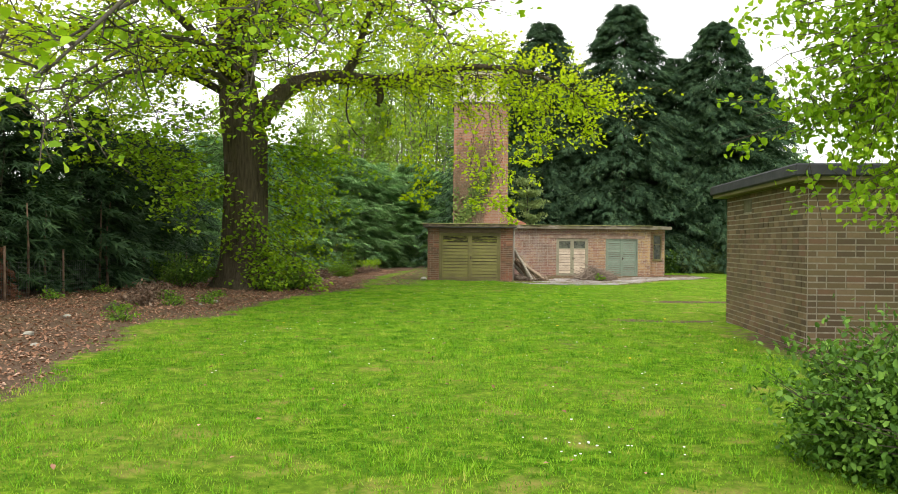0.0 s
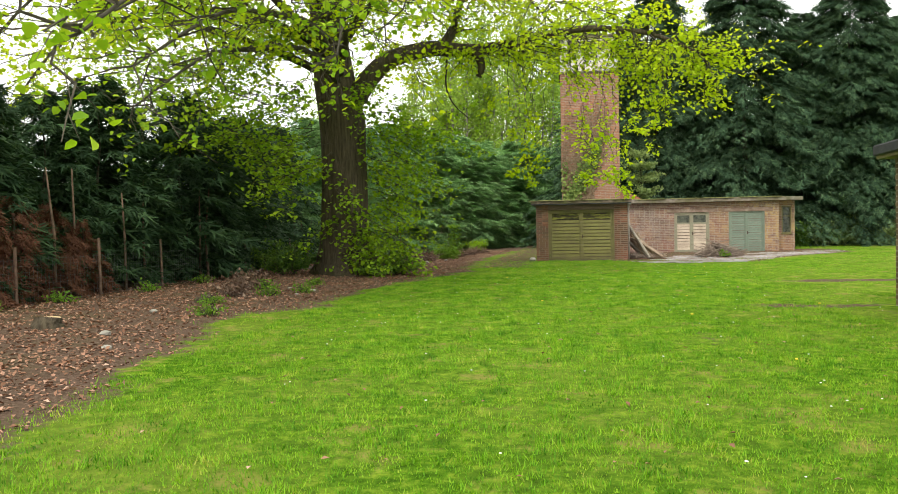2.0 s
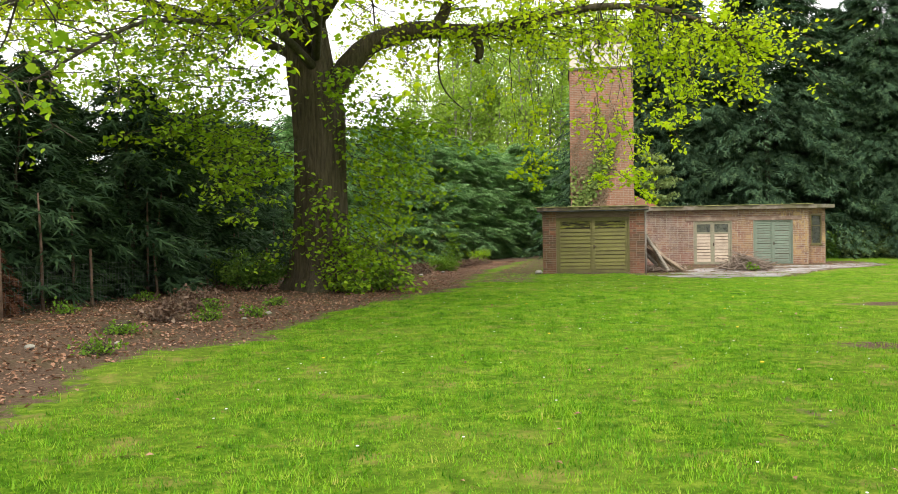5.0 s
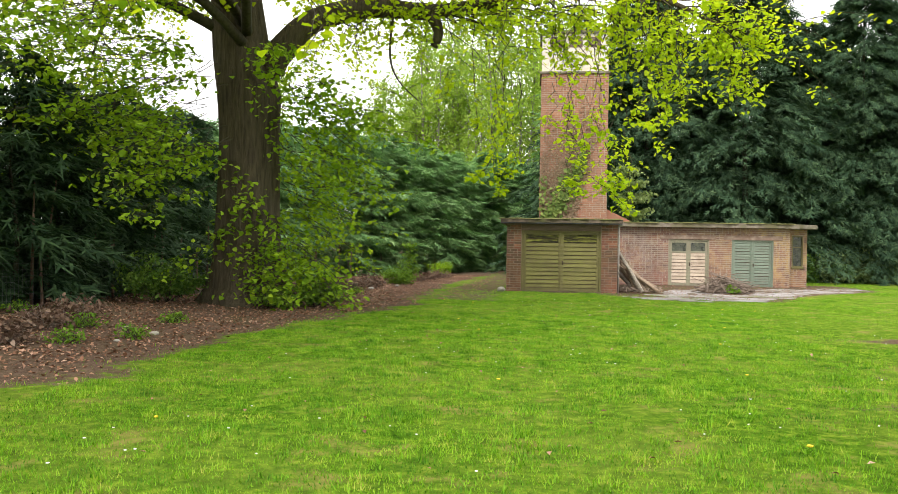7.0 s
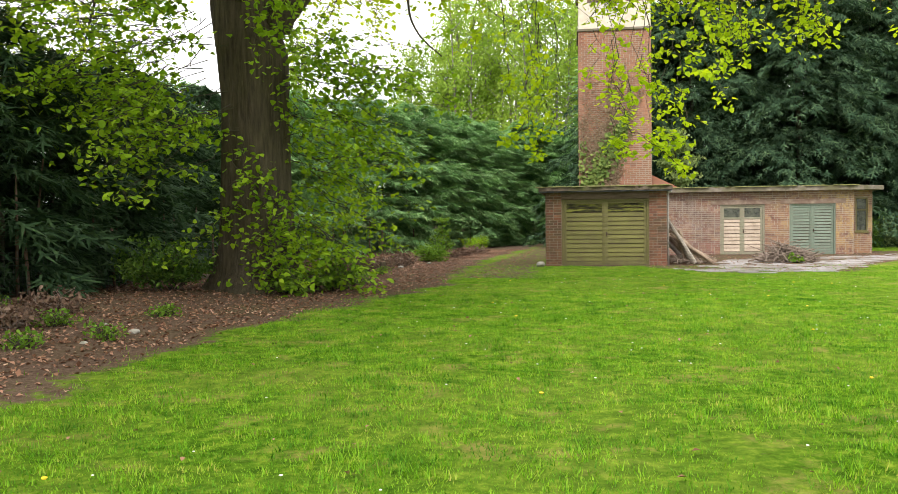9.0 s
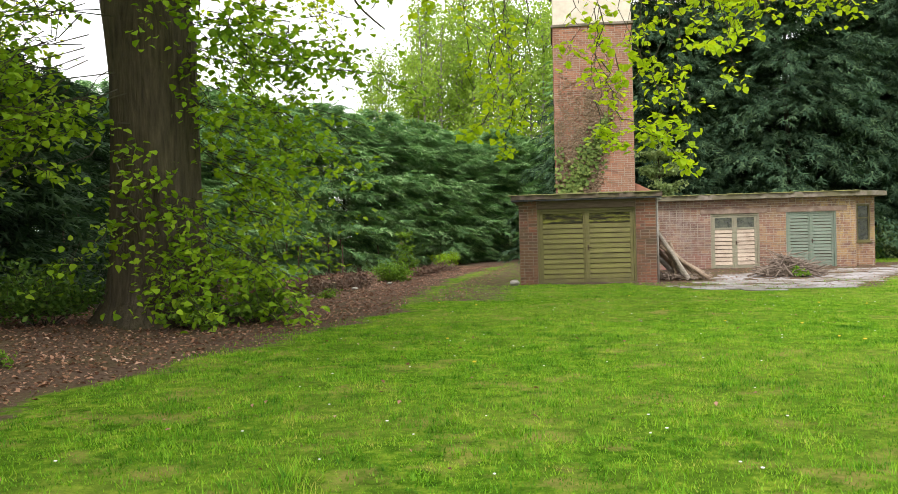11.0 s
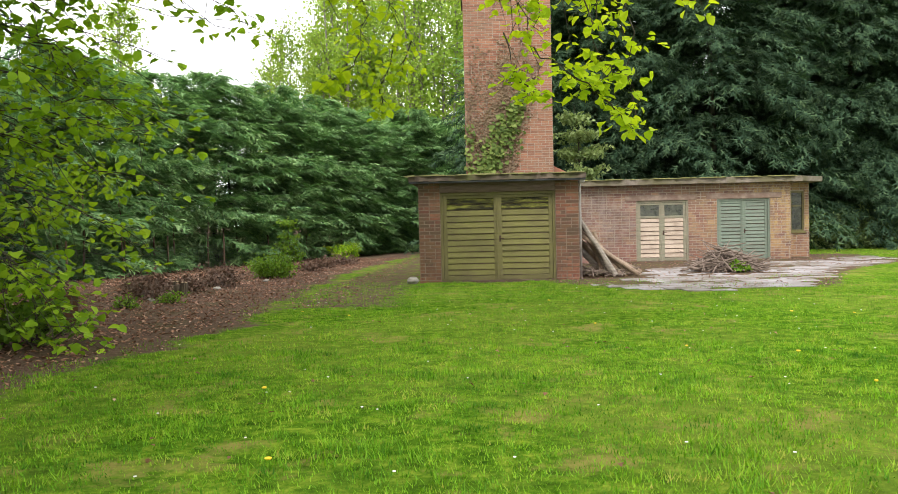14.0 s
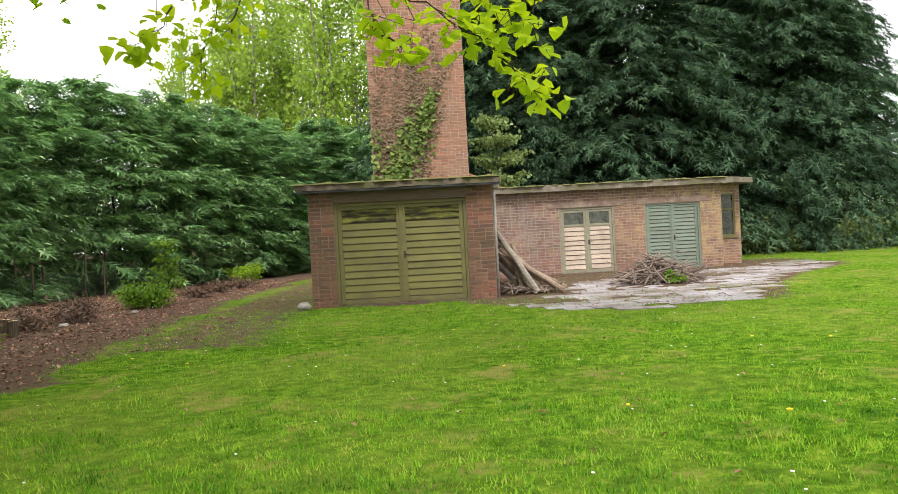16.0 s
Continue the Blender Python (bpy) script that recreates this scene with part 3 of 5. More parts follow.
bricks_parts(brick_list(0.52, GZ0, GZ1, seed=12), wall_frame((2.57, GF, 0), (1, 0, 0), (0, -1, 0)), M_BRICK_G, gw)
bricks_joined("brickwork", brick_list(GB - GF, GZ0, GZ1, seed=13), wall_frame((GX0, GB, 0), (0, -1, 0), (-1, 0, 0)), M_BRICK_G, gw)
bricks_joined("brickwork", brick_list(GB - GF, GZ0, GZ1, seed=14), wall_frame((GX1, GF, 0), (0, 1, 0), (1, 0, 0)), M_BRICK_G, gw)
box_part("timber_lintel", (-0.02, GF - 0.012, 1.745, 2.57, GF + 0.2, 2.0), M_DARKWOOD, garage, "dark weathered timber beam over the doors", 0.01)
g_roof = part("roof", ragged(Buf(), GX0 - 0.20, GX1 + 0.14, GF - 0.30, GB + 0.1, 2.0, 2.12, 5), M_CONCRETE_D, garage, "dark stained concrete roof slab")
box_part("drip_edge", (GX0 - 0.19, GF - 0.285, 1.955, GX1 + 0.13, GF - 0.245, 1.998), M_FELT, garage, "black felt drip edge")
moss_strip("moss", GX0 - 0.18, GX1 + 0.12, GF - 0.29, GF + 0.6, 2.12, g_roof, 8, 190)
pipe = part("downpipe", Buf().tube([(GX1 + 0.06, GF + 0.22, 1.99), (GX1 + 0.06, GF + 0.22, 1.85), (GX1 + 0.05, GF + 0.16, 1.72), (GX1 + 0.05, GF + 0.16, -0.28)], [0.035] * 4, 10), M_PIPE, garage, "grey downpipe on the corner", smooth=True)
part("gutter_end", Buf().box(GX1 + 0.02, GF + 0.05, 1.90, GX1 + 0.16, GF + 0.32, 2.0), M_PIPE, garage, bevel=0.02)
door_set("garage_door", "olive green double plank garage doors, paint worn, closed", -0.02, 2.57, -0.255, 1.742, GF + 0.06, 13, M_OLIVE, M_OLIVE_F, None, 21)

# ---- store wing: front at y 37.5 ----
WF, WB, WX1, WZ0, WZ1 = 37.5, 43.0, 11.72, -0.42, 2.08
RX = 10.72          # where the front steps back
RY = 38.55
wing = thing("store_wing", "long low brick store with mossy concrete roof", "outbuilding")
holes = [(5.90 - 3.09, 7.53 - 3.09, WZ0, 1.58), (8.43 - 3.09, 10.08 - 3.09, WZ0, 1.585)]
WALLS = [(a, WF, WZ0, b, WF + 0.23, 1.58) for a, b in ((3.09, 5.90), (7.53, 8.43), (10.08, RX))]
WALLS += [(3.09, WF, 1.58, RX, WF + 0.23, WZ1), (RX - 0.23, WF + 0.23, WZ0, RX, RY, WZ1), (RX - 0.23, RY, WZ0, RX + 0.40, RY + 0.23, WZ1), (RX + 0.84, RY, WZ0, WX1, RY + 0.23, WZ1),
          (RX + 0.40, RY, WZ0, RX + 0.84, RY + 0.23, 0.50), (RX + 0.40, RY, 1.80, RX + 0.84, RY + 0.23, WZ1), (WX1 - 0.23, RY + 0.23, WZ0, WX1, WB, WZ1), (3.09, WB - 0.23, WZ0, WX1 - 0.23, WB, WZ1)]
for dims in WALLS:
    ww = part("wall", Buf().box(*dims), M_MORTAR, wing)
bricks_joined("brickwork", brick_list(RX - 3.09, WZ0, WZ1, holes, 31), wall_frame((3.09, WF, 0), (1, 0, 0), (0, -1, 0)), M_BRICK_W, ww)
bricks_joined("brickwork", brick_list(WX1 - RX, WZ0, WZ1, [(0.40, 0.84, 0.50, 1.80)], 32), wall_frame((RX, RY, 0), (1, 0, 0), (0, -1, 0)), M_BRICK_W, ww)
bricks_joined("brickwork", brick_list(RY - WF, WZ0, WZ1, (), 33), wall_frame((RX, WF, 0), (0, 1, 0), (1, 0, 0)), M_BRICK_W, ww)
bricks_joined("brickwork", brick_list(WB - RY, WZ0, WZ1, (), 34), wall_frame((WX1, RY, 0), (0, 1, 0), (1, 0, 0)), M_BRICK_W, ww)
box_part("lintel", (5.55, WF - 0.016, 1.583, 7.80, WF + 0.1, 1.76), M_LINTEL, wing, "pale stained concrete lintel", 0.012)
box_part("lintel", (8.10, WF - 0.016, 1.588, 10.45, WF + 0.1, 1.76), M_LINTEL, wing, "pale stained concrete lintel", 0.012)
w_roof = part("roof", ragged(Buf(), 3.24, 10.98, WF - 0.32, WB + 0.2, 2.08, 2.25, 6), M_CONCRETE, wing, "thick weathered concrete roof slab")
rb = Buf()
rb.v = [(x, y, z) for z in (2.082, 2.245) for x, y in ((10.98, WF - 0.31), (WX1 + 0.30, RY - 0.35), (WX1 + 0.30, WB + 0.2), (10.98, WB + 0.2))]
rb.f = [(0, 3, 2, 1), (4, 5, 6, 7), (0, 1, 5, 4), (1, 2, 6, 5), (2, 3, 7, 6), (3, 0, 4, 7)]
part("roof_end", rb, M_CONCRETE, wing, "", 0.012)
moss_strip("moss", 3.3, 10.95, WF - 0.31, WF + 0.5, 2.25, w_roof, 9, 320)
A, B = RX + 0.40, RX + 0.84
wn_ = part("window", Buf().box(A, RY + 0.02, 0.50, A + 0.05, RY + 0.10, 1.80).box(B - 0.05, RY + 0.02, 0.50, B, RY + 0.10, 1.80).box(A + 0.05, RY + 0.02, 1.75, B - 0.05, RY + 0.10, 1.80)
           .box(A + 0.05, RY + 0.02, 0.50, B - 0.05, RY + 0.10, 0.55).box(A + 0.05, RY + 0.018, 1.30, B - 0.05, RY + 0.10, 1.345), M_OLIVE_F, wing, "small olive-framed window with two panes")
box_part("pane", (A + 0.05, RY + 0.06, 0.55, B - 0.05, RY + 0.065, 1.30), M_GLASS, wn_, "", 0)
box_part("pane", (A + 0.05, RY + 0.06, 1.345, B - 0.05, RY + 0.065, 1.75), M_GLASS, wn_, "", 0)
box_part("sill", (A - 0.04, RY - 0.06, 0.44, B + 0.04, RY + 0.03, 0.50), M_OLIVE_F, wn_)
# added near-black sheets: their colour stands in for the unlit rooms
box_part("backing", (RX + 0.1, RY + 0.5, 0.2, WX1 - 0.25, RY + 0.52, 1.95), M_DARK, wing)
box_part("backing", (5.8, WF + 0.7, -0.4, 10.3, WF + 0.72, 1.9), M_DARK, wing)
door_set("store_door", "cream plank double doors, paint peeling, glazed at the top", 5.90, 7.53, -0.33, 1.578, WF + 0.05, 9, M_CREAM, M_SAGE_F, 0.34, 41)
door_set("store_door", "faded sage green plank double doors, closed", 8.43, 10.08, -0.33, 1.583, WF + 0.05, 15, M_SAGE, M_SAGE, None, 51)

# ---- chimney tower ----
CX0, CX1, CY0, CY1, CZ0, CZ1 = 0.60, 3.44, 38.5, 41.2, -0.4, 8.62
tower = thing("chimney_tower", "square red brick chimney tower with pale rendered head", "chimney")
cw = part("wall", Buf().box(CX0, CY0, CZ0, CX1, CY1, CZ1), M_MORTAR, tower, "red brick wall")
for k, (o, u, n, ln) in enumerate((((CX0, CY0, 0), (1, 0, 0), (0, -1, 0), CX1 - CX0), ((CX0, CY1, 0), (0, -1, 0), (-1, 0, 0), CY1 - CY0), ((CX1, CY0, 0), (0, 1, 0), (1, 0, 0), CY1 - CY0))):
    bricks_joined("brickwork", brick_list(ln, 1.9 if k == 0 else CZ0, CZ1, (), 60 + k), wall_frame(o, u, n), M_BRICK_C, cw)
box_part("ledge", (CX0 - 0.07, CY0 - 0.07, CZ1 + 0.002, CX1 + 0.07, CY1 + 0.07, CZ1 + 0.10), M_CONCRETE, tower, "", 0.01)
box_part("head", (CX0 + 0.01, CY0 + 0.01, CZ1 + 0.10, CX1 - 0.01, CY1 - 0.01, 10.35), M_PALE, tower, "pale rendered head", 0.01)
box_part("cap", (CX0 - 0.09, CY0 - 0.09, 10.352, CX1 + 0.09, CY1 + 0.09, 10.50), M_CONCRETE, tower, "dark concrete cap", 0.01)
for i, (a, b) in enumerate(((0.35, 0.95), (1.12, 1.72), (1.89, 2.49))):
    box_part("louvre", (CX0 + a, CY0 + 0.002, 9.75, CX0 + b, CY0 + 0.03, 10.2), M_DARKWOOD, tower, "", 0)
sh = Buf()
sh.v = [(3.46, 38.8, 2.252), (4.45, 38.8, 2.252), (4.45, 40.8, 2.252), (3.46, 40.8, 2.252), (3.46, 38.8, 2.85), (4.45, 38.8, 2.36), (4.45, 40.8, 2.36), (3.46, 40.8, 2.85)]
sh.f = [(0, 3, 2, 1), (4, 5, 6, 7), (0, 1, 5, 4), (1, 2, 6, 5), (2, 3, 7, 6), (3, 0, 4, 7)]
part("shoulder", sh, M_BRICK_C, tower, "sloping brick shoulder", 0.01)

# ---- shed beside the lawn ----
shed = thing("brick_shed", "brown brick shed with black felt flat roof edge", "shed", at=(4.987, 5.749, 0))
shed.rotation_euler = (0, 0, -math.atan2(0.308, 3.947))
SL, SW, SZ = 3.96, 4.6, 2.16
for dims in ((0.23, 0, -0.1, SW, 0.23, SZ), (SW - 0.23, 0.23, -0.1, SW, SL, SZ), (0.23, SL - 0.23, -0.1, SW - 0.23, SL, SZ), (0, 0, -0.1, 0.23, SL, SZ)):
    sw_ = part("wall", Buf().box(*dims), M_MORTAR_S, shed)
left = brick_list(SL, 0.0, SZ, [(1.02, 1.50, 1.86, 2.08)], 71)
near = [b for b in left if b[1] > SL - 2.35]
far_ = [b for b in left if b[1] <= SL - 2.35]
lm = wall_frame((0, SL, 0), (0, -1, 0), (-1, 0, 0))
bricks_parts(near[:300], lm, M_BRICK_S, sw_)
bricks_joined("brickwork", far_ + near[300:], lm, M_BRICK_S, sw_)
bricks_joined("brickwork", brick_list(SW, 0.0, SZ, (), 72), wall_frame((0, 0, 0), (1, 0, 0), (0, -1, 0)), M_BRICK_S, sw_)
bricks_joined("brickwork", brick_list(SL, 0.0, SZ, (), 73), wall_frame((SW, 0, 0), (0, 1, 0), (1, 0, 0)), M_BRICK_S, sw_)
box_part("soffit", (-0.20, -0.22, SZ + 0.002, SW + 0.2, SL + 0.22, SZ + 0.05), M_OLIVE_F, shed, "weathered olive soffit board", 0)
box_part("roof", (-0.24, -0.26, SZ + 0.05, SW + 0.24, SL + 0.26, SZ + 0.21), M_FELT, shed, "black felt roof edge", 0.02)
box_part("air_brick", (-0.012, SL - 1.47, 1.87, 0.05, SL - 1.05, 2.07), M_CONCRETE, shed, "blocked vent in the wall")


# ---- paving ----
def build_paving():
    slab = thing("paving", "pale worn paving flags before the store doors", "pavement", kind="structure")
    rnd = random.Random(5)
    poly = [(3.15, 28.0), (3.9, 26.5), (5.3, 25.75), (7.3, 26.4), (8.5, 29.3), (10.3, 32.0), (12.5, 34.6), (13.7, 37.4), (13.2, 38.4), (11.2, 36.4), (9.5, 35.6), (7.8, 34.6), (5.6, 33.4), (4.6, 31.0)]

    def inside(x, y):
        c = False
        for i in range(len(poly)):
            (x1, y1), (x2, y2) = poly[i], poly[i - 1]
            if (y1 > y) != (y2 > y) and x < (x2 - x1) * (y - y1) / (y2 - y1) + x1:
                c = not c
        return c

    cache = {}
    y, row = 25.0, 0
    while y < 38.5:
        x = 2.6 + (0.22 if row % 2 else 0)
        while x < 14:
            w = rnd.choice((0.45, 0.45, 0.6))
            core = all(inside(x + w / 2 + a, y + 0.22 + c) for a, c in ((-0.5, 0), (0.5, 0), (0, -0.5), (0, 0.5)))
            if inside(x + w / 2, y + 0.22) and rnd.random() < (0.97 if core else 0.55):
                if w not in cache:
                    cache[w] = Buf().box(0, 0, -0.05, w - 0.018, 0.435, 0).mesh("flag", M_PAVING, 0.006)
                ob = new("flag", cache[w])
                ob.parent = slab
                ob.matrix_local = pose(x, y, slope(y + 0.22) + 0.010 + rnd.uniform(-0.008, 0.006), rnd.uniform(-0.4, 0.4), rnd.uniform(-0.4, 0.4), rnd.uniform(-0.6, 0.6))
            x += w
        y += 0.45
        row += 1


# ---- foliage ----
def leaf_soup(name, pos, axis, nrm, size, mat, width=0.62, fold=0.25, point=0.5, simple=False):
    """Folded diamond leaves: arrays of base points, directions, normals, lengths."""
    pos, axis, nrm = (np.asarray(a, dtype=float) for a in (pos, axis, nrm))
    size = np.asarray(size, dtype=float)[:, None]
    axis = axis / (np.linalg.norm(axis, axis=1, keepdims=True) + 1e-9)
    side = np.cross(axis, nrm)
    side /= np.linalg.norm(side, axis=1, keepdims=True) + 1e-9
    up = np.cross(side, axis)
    lo, hi = pos + axis * size * (point - 0.22) + up * size * fold * 0.45, pos + axis * size * (point + 0.22) + up * size * fold * 0.4
    w0, w1 = side * size * width * 0.5, side * size * width * 0.40
    tip = pos + axis * size - up * size * fold * 0.3
    if simple:
        v = np.stack([pos, (lo + hi) / 2 + w0, tip, (lo + hi) / 2 - w0], 1).reshape(-1, 3)
        k = np.arange(len(pos)) * 4
        f = np.concatenate([np.stack([k, k + 1, k + 2], 1), np.stack([k, k + 2, k + 3], 1)])
        return soup(name, v, f, mat)
    v = np.stack([pos, lo + w0, hi + w1, tip, hi - w1, lo - w0], 1).reshape(-1, 3)
    k = np.arange(len(pos)) * 6
    f = np.concatenate([np.stack([k, k + 1, k + 2, k + 3], 1), np.stack([k, k + 3, k + 4, k + 5], 1)])
    return soup(name, v, f, mat)


def frond_soup(name, pos, axis, nrm, size, mat, width=0.36, pairs=2):
    """Feathery sprays: a narrow leading blade and pairs of narrow side blades each."""
    pos, axis, nrm = (np.asarray(a, dtype=float) for a in (pos, axis, nrm))
    size = np.asarray(size, dtype=float)[:, None]
    axis = axis / (np.linalg.norm(axis, axis=1, keepdims=True) + 1e-9)
    side = np.cross(axis, nrm)
    side /= np.linalg.norm(side, axis=1, keepdims=True) + 1e-9
    up = np.cross(side, axis)
    a, d, u = axis * size, side * size, up * size
    cols = [pos - d * 0.052, pos + d * 0.052, pos + a - u * 0.14]
    for k in range(pairs):
        for sgn in (1, -1):
            q = 0.10 + 0.62 * k / pairs + (0.09 if sgn < 0 else 0)
            cols += [pos + a * q - u * 0.1 * q * q, pos + a * (q + 0.165) - u * 0.1 * q * q, pos + a * (q + 0.36) + d * sgn * width * (1.05 - 0.45 * q) - u * (0.07 + 0.12 * q)]
    v = np.stack(cols, 1).reshape(-1, 3)
    return soup(name, v, np.arange(len(v)).reshape(-1, 3), mat)


def unit(rs, n):
    v = rs.normal(size=(n, 3))
    return v / np.linalg.norm(v, axis=1, keepdims=True)


def conifer_meshes(h, r, branches, per, mat, seed, droop=0.5, base=0.04, size=0.42, shape=0.8, skirt=1.0, pairs=2, flat=0.75):
    """Trunk and crown of one drooping conifer of height h."""
    rs = np.random.RandomState(seed)
    t = rs.uniform(base, 0.985, branches) ** 0.9
    az = rs.uniform(0, 2 * math.pi, branches)
    prof = np.minimum(1, (1 - t) ** shape * 1.12) * np.minimum(1, skirt + (1 - skirt) * t / 0.25)
    ln = r * prof * rs.uniform(0.6, 1.15, branches) + 0.12
    pos, axis, size_ = [], [], []
    for i in range(branches):
        d = np.array([math.cos(az[i]), math.sin(az[i]), 0])
        s = rs.uniform(0.12, 1.0, per) ** 0.7
        rise = 0.18 * (t[i] - 0.2)
        z = t[i] * h + ln[i] * (rise * s - droop * 0.55 * s ** 2)
        sid = np.array([-d[1], d[0], 0])
        off = rs.normal(size=per) * 0.12 * (0.4 + 0.7 * (1 - s)) * ln[i]
        pts = d * (ln[i] * s)[:, None] + sid * off[:, None]
        pts[:, 2] = z + rs.normal(size=per) * 0.07
        ax = d * 1.0 + sid * (np.sign(off) * rs.uniform(0.1, 0.9, per))[:, None] + rs.normal(size=(per, 3)) * 0.25
        ax[:, 2] += -droop * (0.25 + 0.75 * s)
        pos.append(pts), axis.append(ax), size_.append(size * rs.uniform(0.6, 1.25, per) * (0.75 + 0.25 * (1 - t[i])))
    pos, axis, size_ = np.concatenate(pos), np.concatenate(axis), np.concatenate(size_)
    nrm = np.tile([0, 0, 1.0], (len(pos), 1)) + unit(rs, len(pos)) * flat
    crown = frond_soup("crown", pos, axis, nrm, size_, mat, pairs=pairs)
    b = Buf()
    k = 7
    pts = [(0.06 * math.sin(i), 0.06 * math.cos(i * 1.7), h * 0.97 * i / k - 0.1) for i in range(k + 1)]
    b.tube(pts, [max(0.02, 0.012 * h * (1 - i / (k + 0.3))) for i in range(k + 1)], 7)
    return b.mesh("trunk", M_TWIG, smooth=True), crown


def plant_conifer(name, label, cat, meshes, x, y, scale=1.0, rz=0.0, group="", sz=1.0):
    t = thing(name, label, cat, group, at=(x, y, ground_z(x, y)))
    t.rotation_euler = (0, 0, rz)
    t.scale = (scale, scale, scale * sz)
    for nm, me in zip(("trunk", "crown"), meshes):
        ob = new(nm, me)
        ob.parent = t
    return t


def build_conifers():
    kinds = [conifer_meshes(16.4, 6.2, 600, 50, M_CONIFER, s, 0.62, 0.01, 0.64, 0.64) for s in (101, 102)]
    spots = [(6.5, 49.3, 1.0, 0), (11.6, 48.6, 1.06, 1), (15.2, 49.5, 0.86, 0), (17.5, 48.2, 0.99, 1), (19.9, 48.6, 0.82, 0), (3.4, 50.5, 0.80, 1)]
    for i, (x, y, s, k) in enumerate(spots):
        plant_conifer("conifer_tree", "tall dark green conifer with drooping sprays", "tree", kinds[k], x, y, s, i * 1.3, "tall conifers behind the store")


HEDGE = [(-9.9, 5.0), (-9.9, 20.0), (-11.4, 30.0), (-10.6, 38.0), (-8.6, 45.0), (-5.2, 52.0), (-1.6, 58.5), (1.5, 62)]


def build_hedge():
    # near trees carry shade in their spray colour, far trees open light
    near = [conifer_meshes(4.8, 1.8, 130, 34, M_HEDGE_SHADED, s, 0.35, 0.05, 0.56, 0.55, 0.75, 1) for s in (111, 112)]
    far = [conifer_meshes(7.0, 2.7, 210, 29, M_HEDGE_LIT, s, 0.20, 0.03, 0.64, 0.45, 0.8, 2, 0.45) for s in (113, 114)]
    rnd = random.Random(8)
    seg, d = [], 0.0
    for (x0, y0), (x1, y1) in zip(HEDGE, HEDGE[1:]):
        ln = math.hypot(x1 - x0, y1 - y0)
        while d < ln:
            seg.append((x0 + (x1 - x0) * d / ln, y0 + (y1 - y0) * d / ln))
            d += 1.6
        d -= ln
    for i, (x, y) in enumerate(seg):
        k = rnd.randrange(2)
        # shade-coloured trees up to y 24, thinning out to y 34
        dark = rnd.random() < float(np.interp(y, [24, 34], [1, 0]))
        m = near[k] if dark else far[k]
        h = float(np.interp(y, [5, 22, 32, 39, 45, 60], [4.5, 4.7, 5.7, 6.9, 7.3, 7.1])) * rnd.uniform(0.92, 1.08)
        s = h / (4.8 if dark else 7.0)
        plant_conifer("hedge_conifer", "conifer in a boundary hedge, shade put into its dark foliage colour" if dark else "blue-green feathery conifer in a boundary hedge, coloured brighter for open light", "tree", m,
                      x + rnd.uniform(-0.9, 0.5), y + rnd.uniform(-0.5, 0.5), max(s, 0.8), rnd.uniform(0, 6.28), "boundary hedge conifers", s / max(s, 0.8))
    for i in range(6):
        plant_conifer("hedge_conifer", "conifer in a boundary hedge, shade put into its dark foliage colour", "tree", near[i % 2], -12.2 + rnd.uniform(-0.4, 0.4), 7 + i * 3.2, rnd.uniform(0.95, 1.05), i, "boundary hedge conifers")
    for i in range(5):
        plant_conifer("understory_conifer", "dense dark conifer behind the tall trees", "tree", far[i % 2], 4.5 + i * 4.2, 54.0 + rnd.uniform(-1, 1), 1.95, i * 1.7, "conifers behind the tall trees")


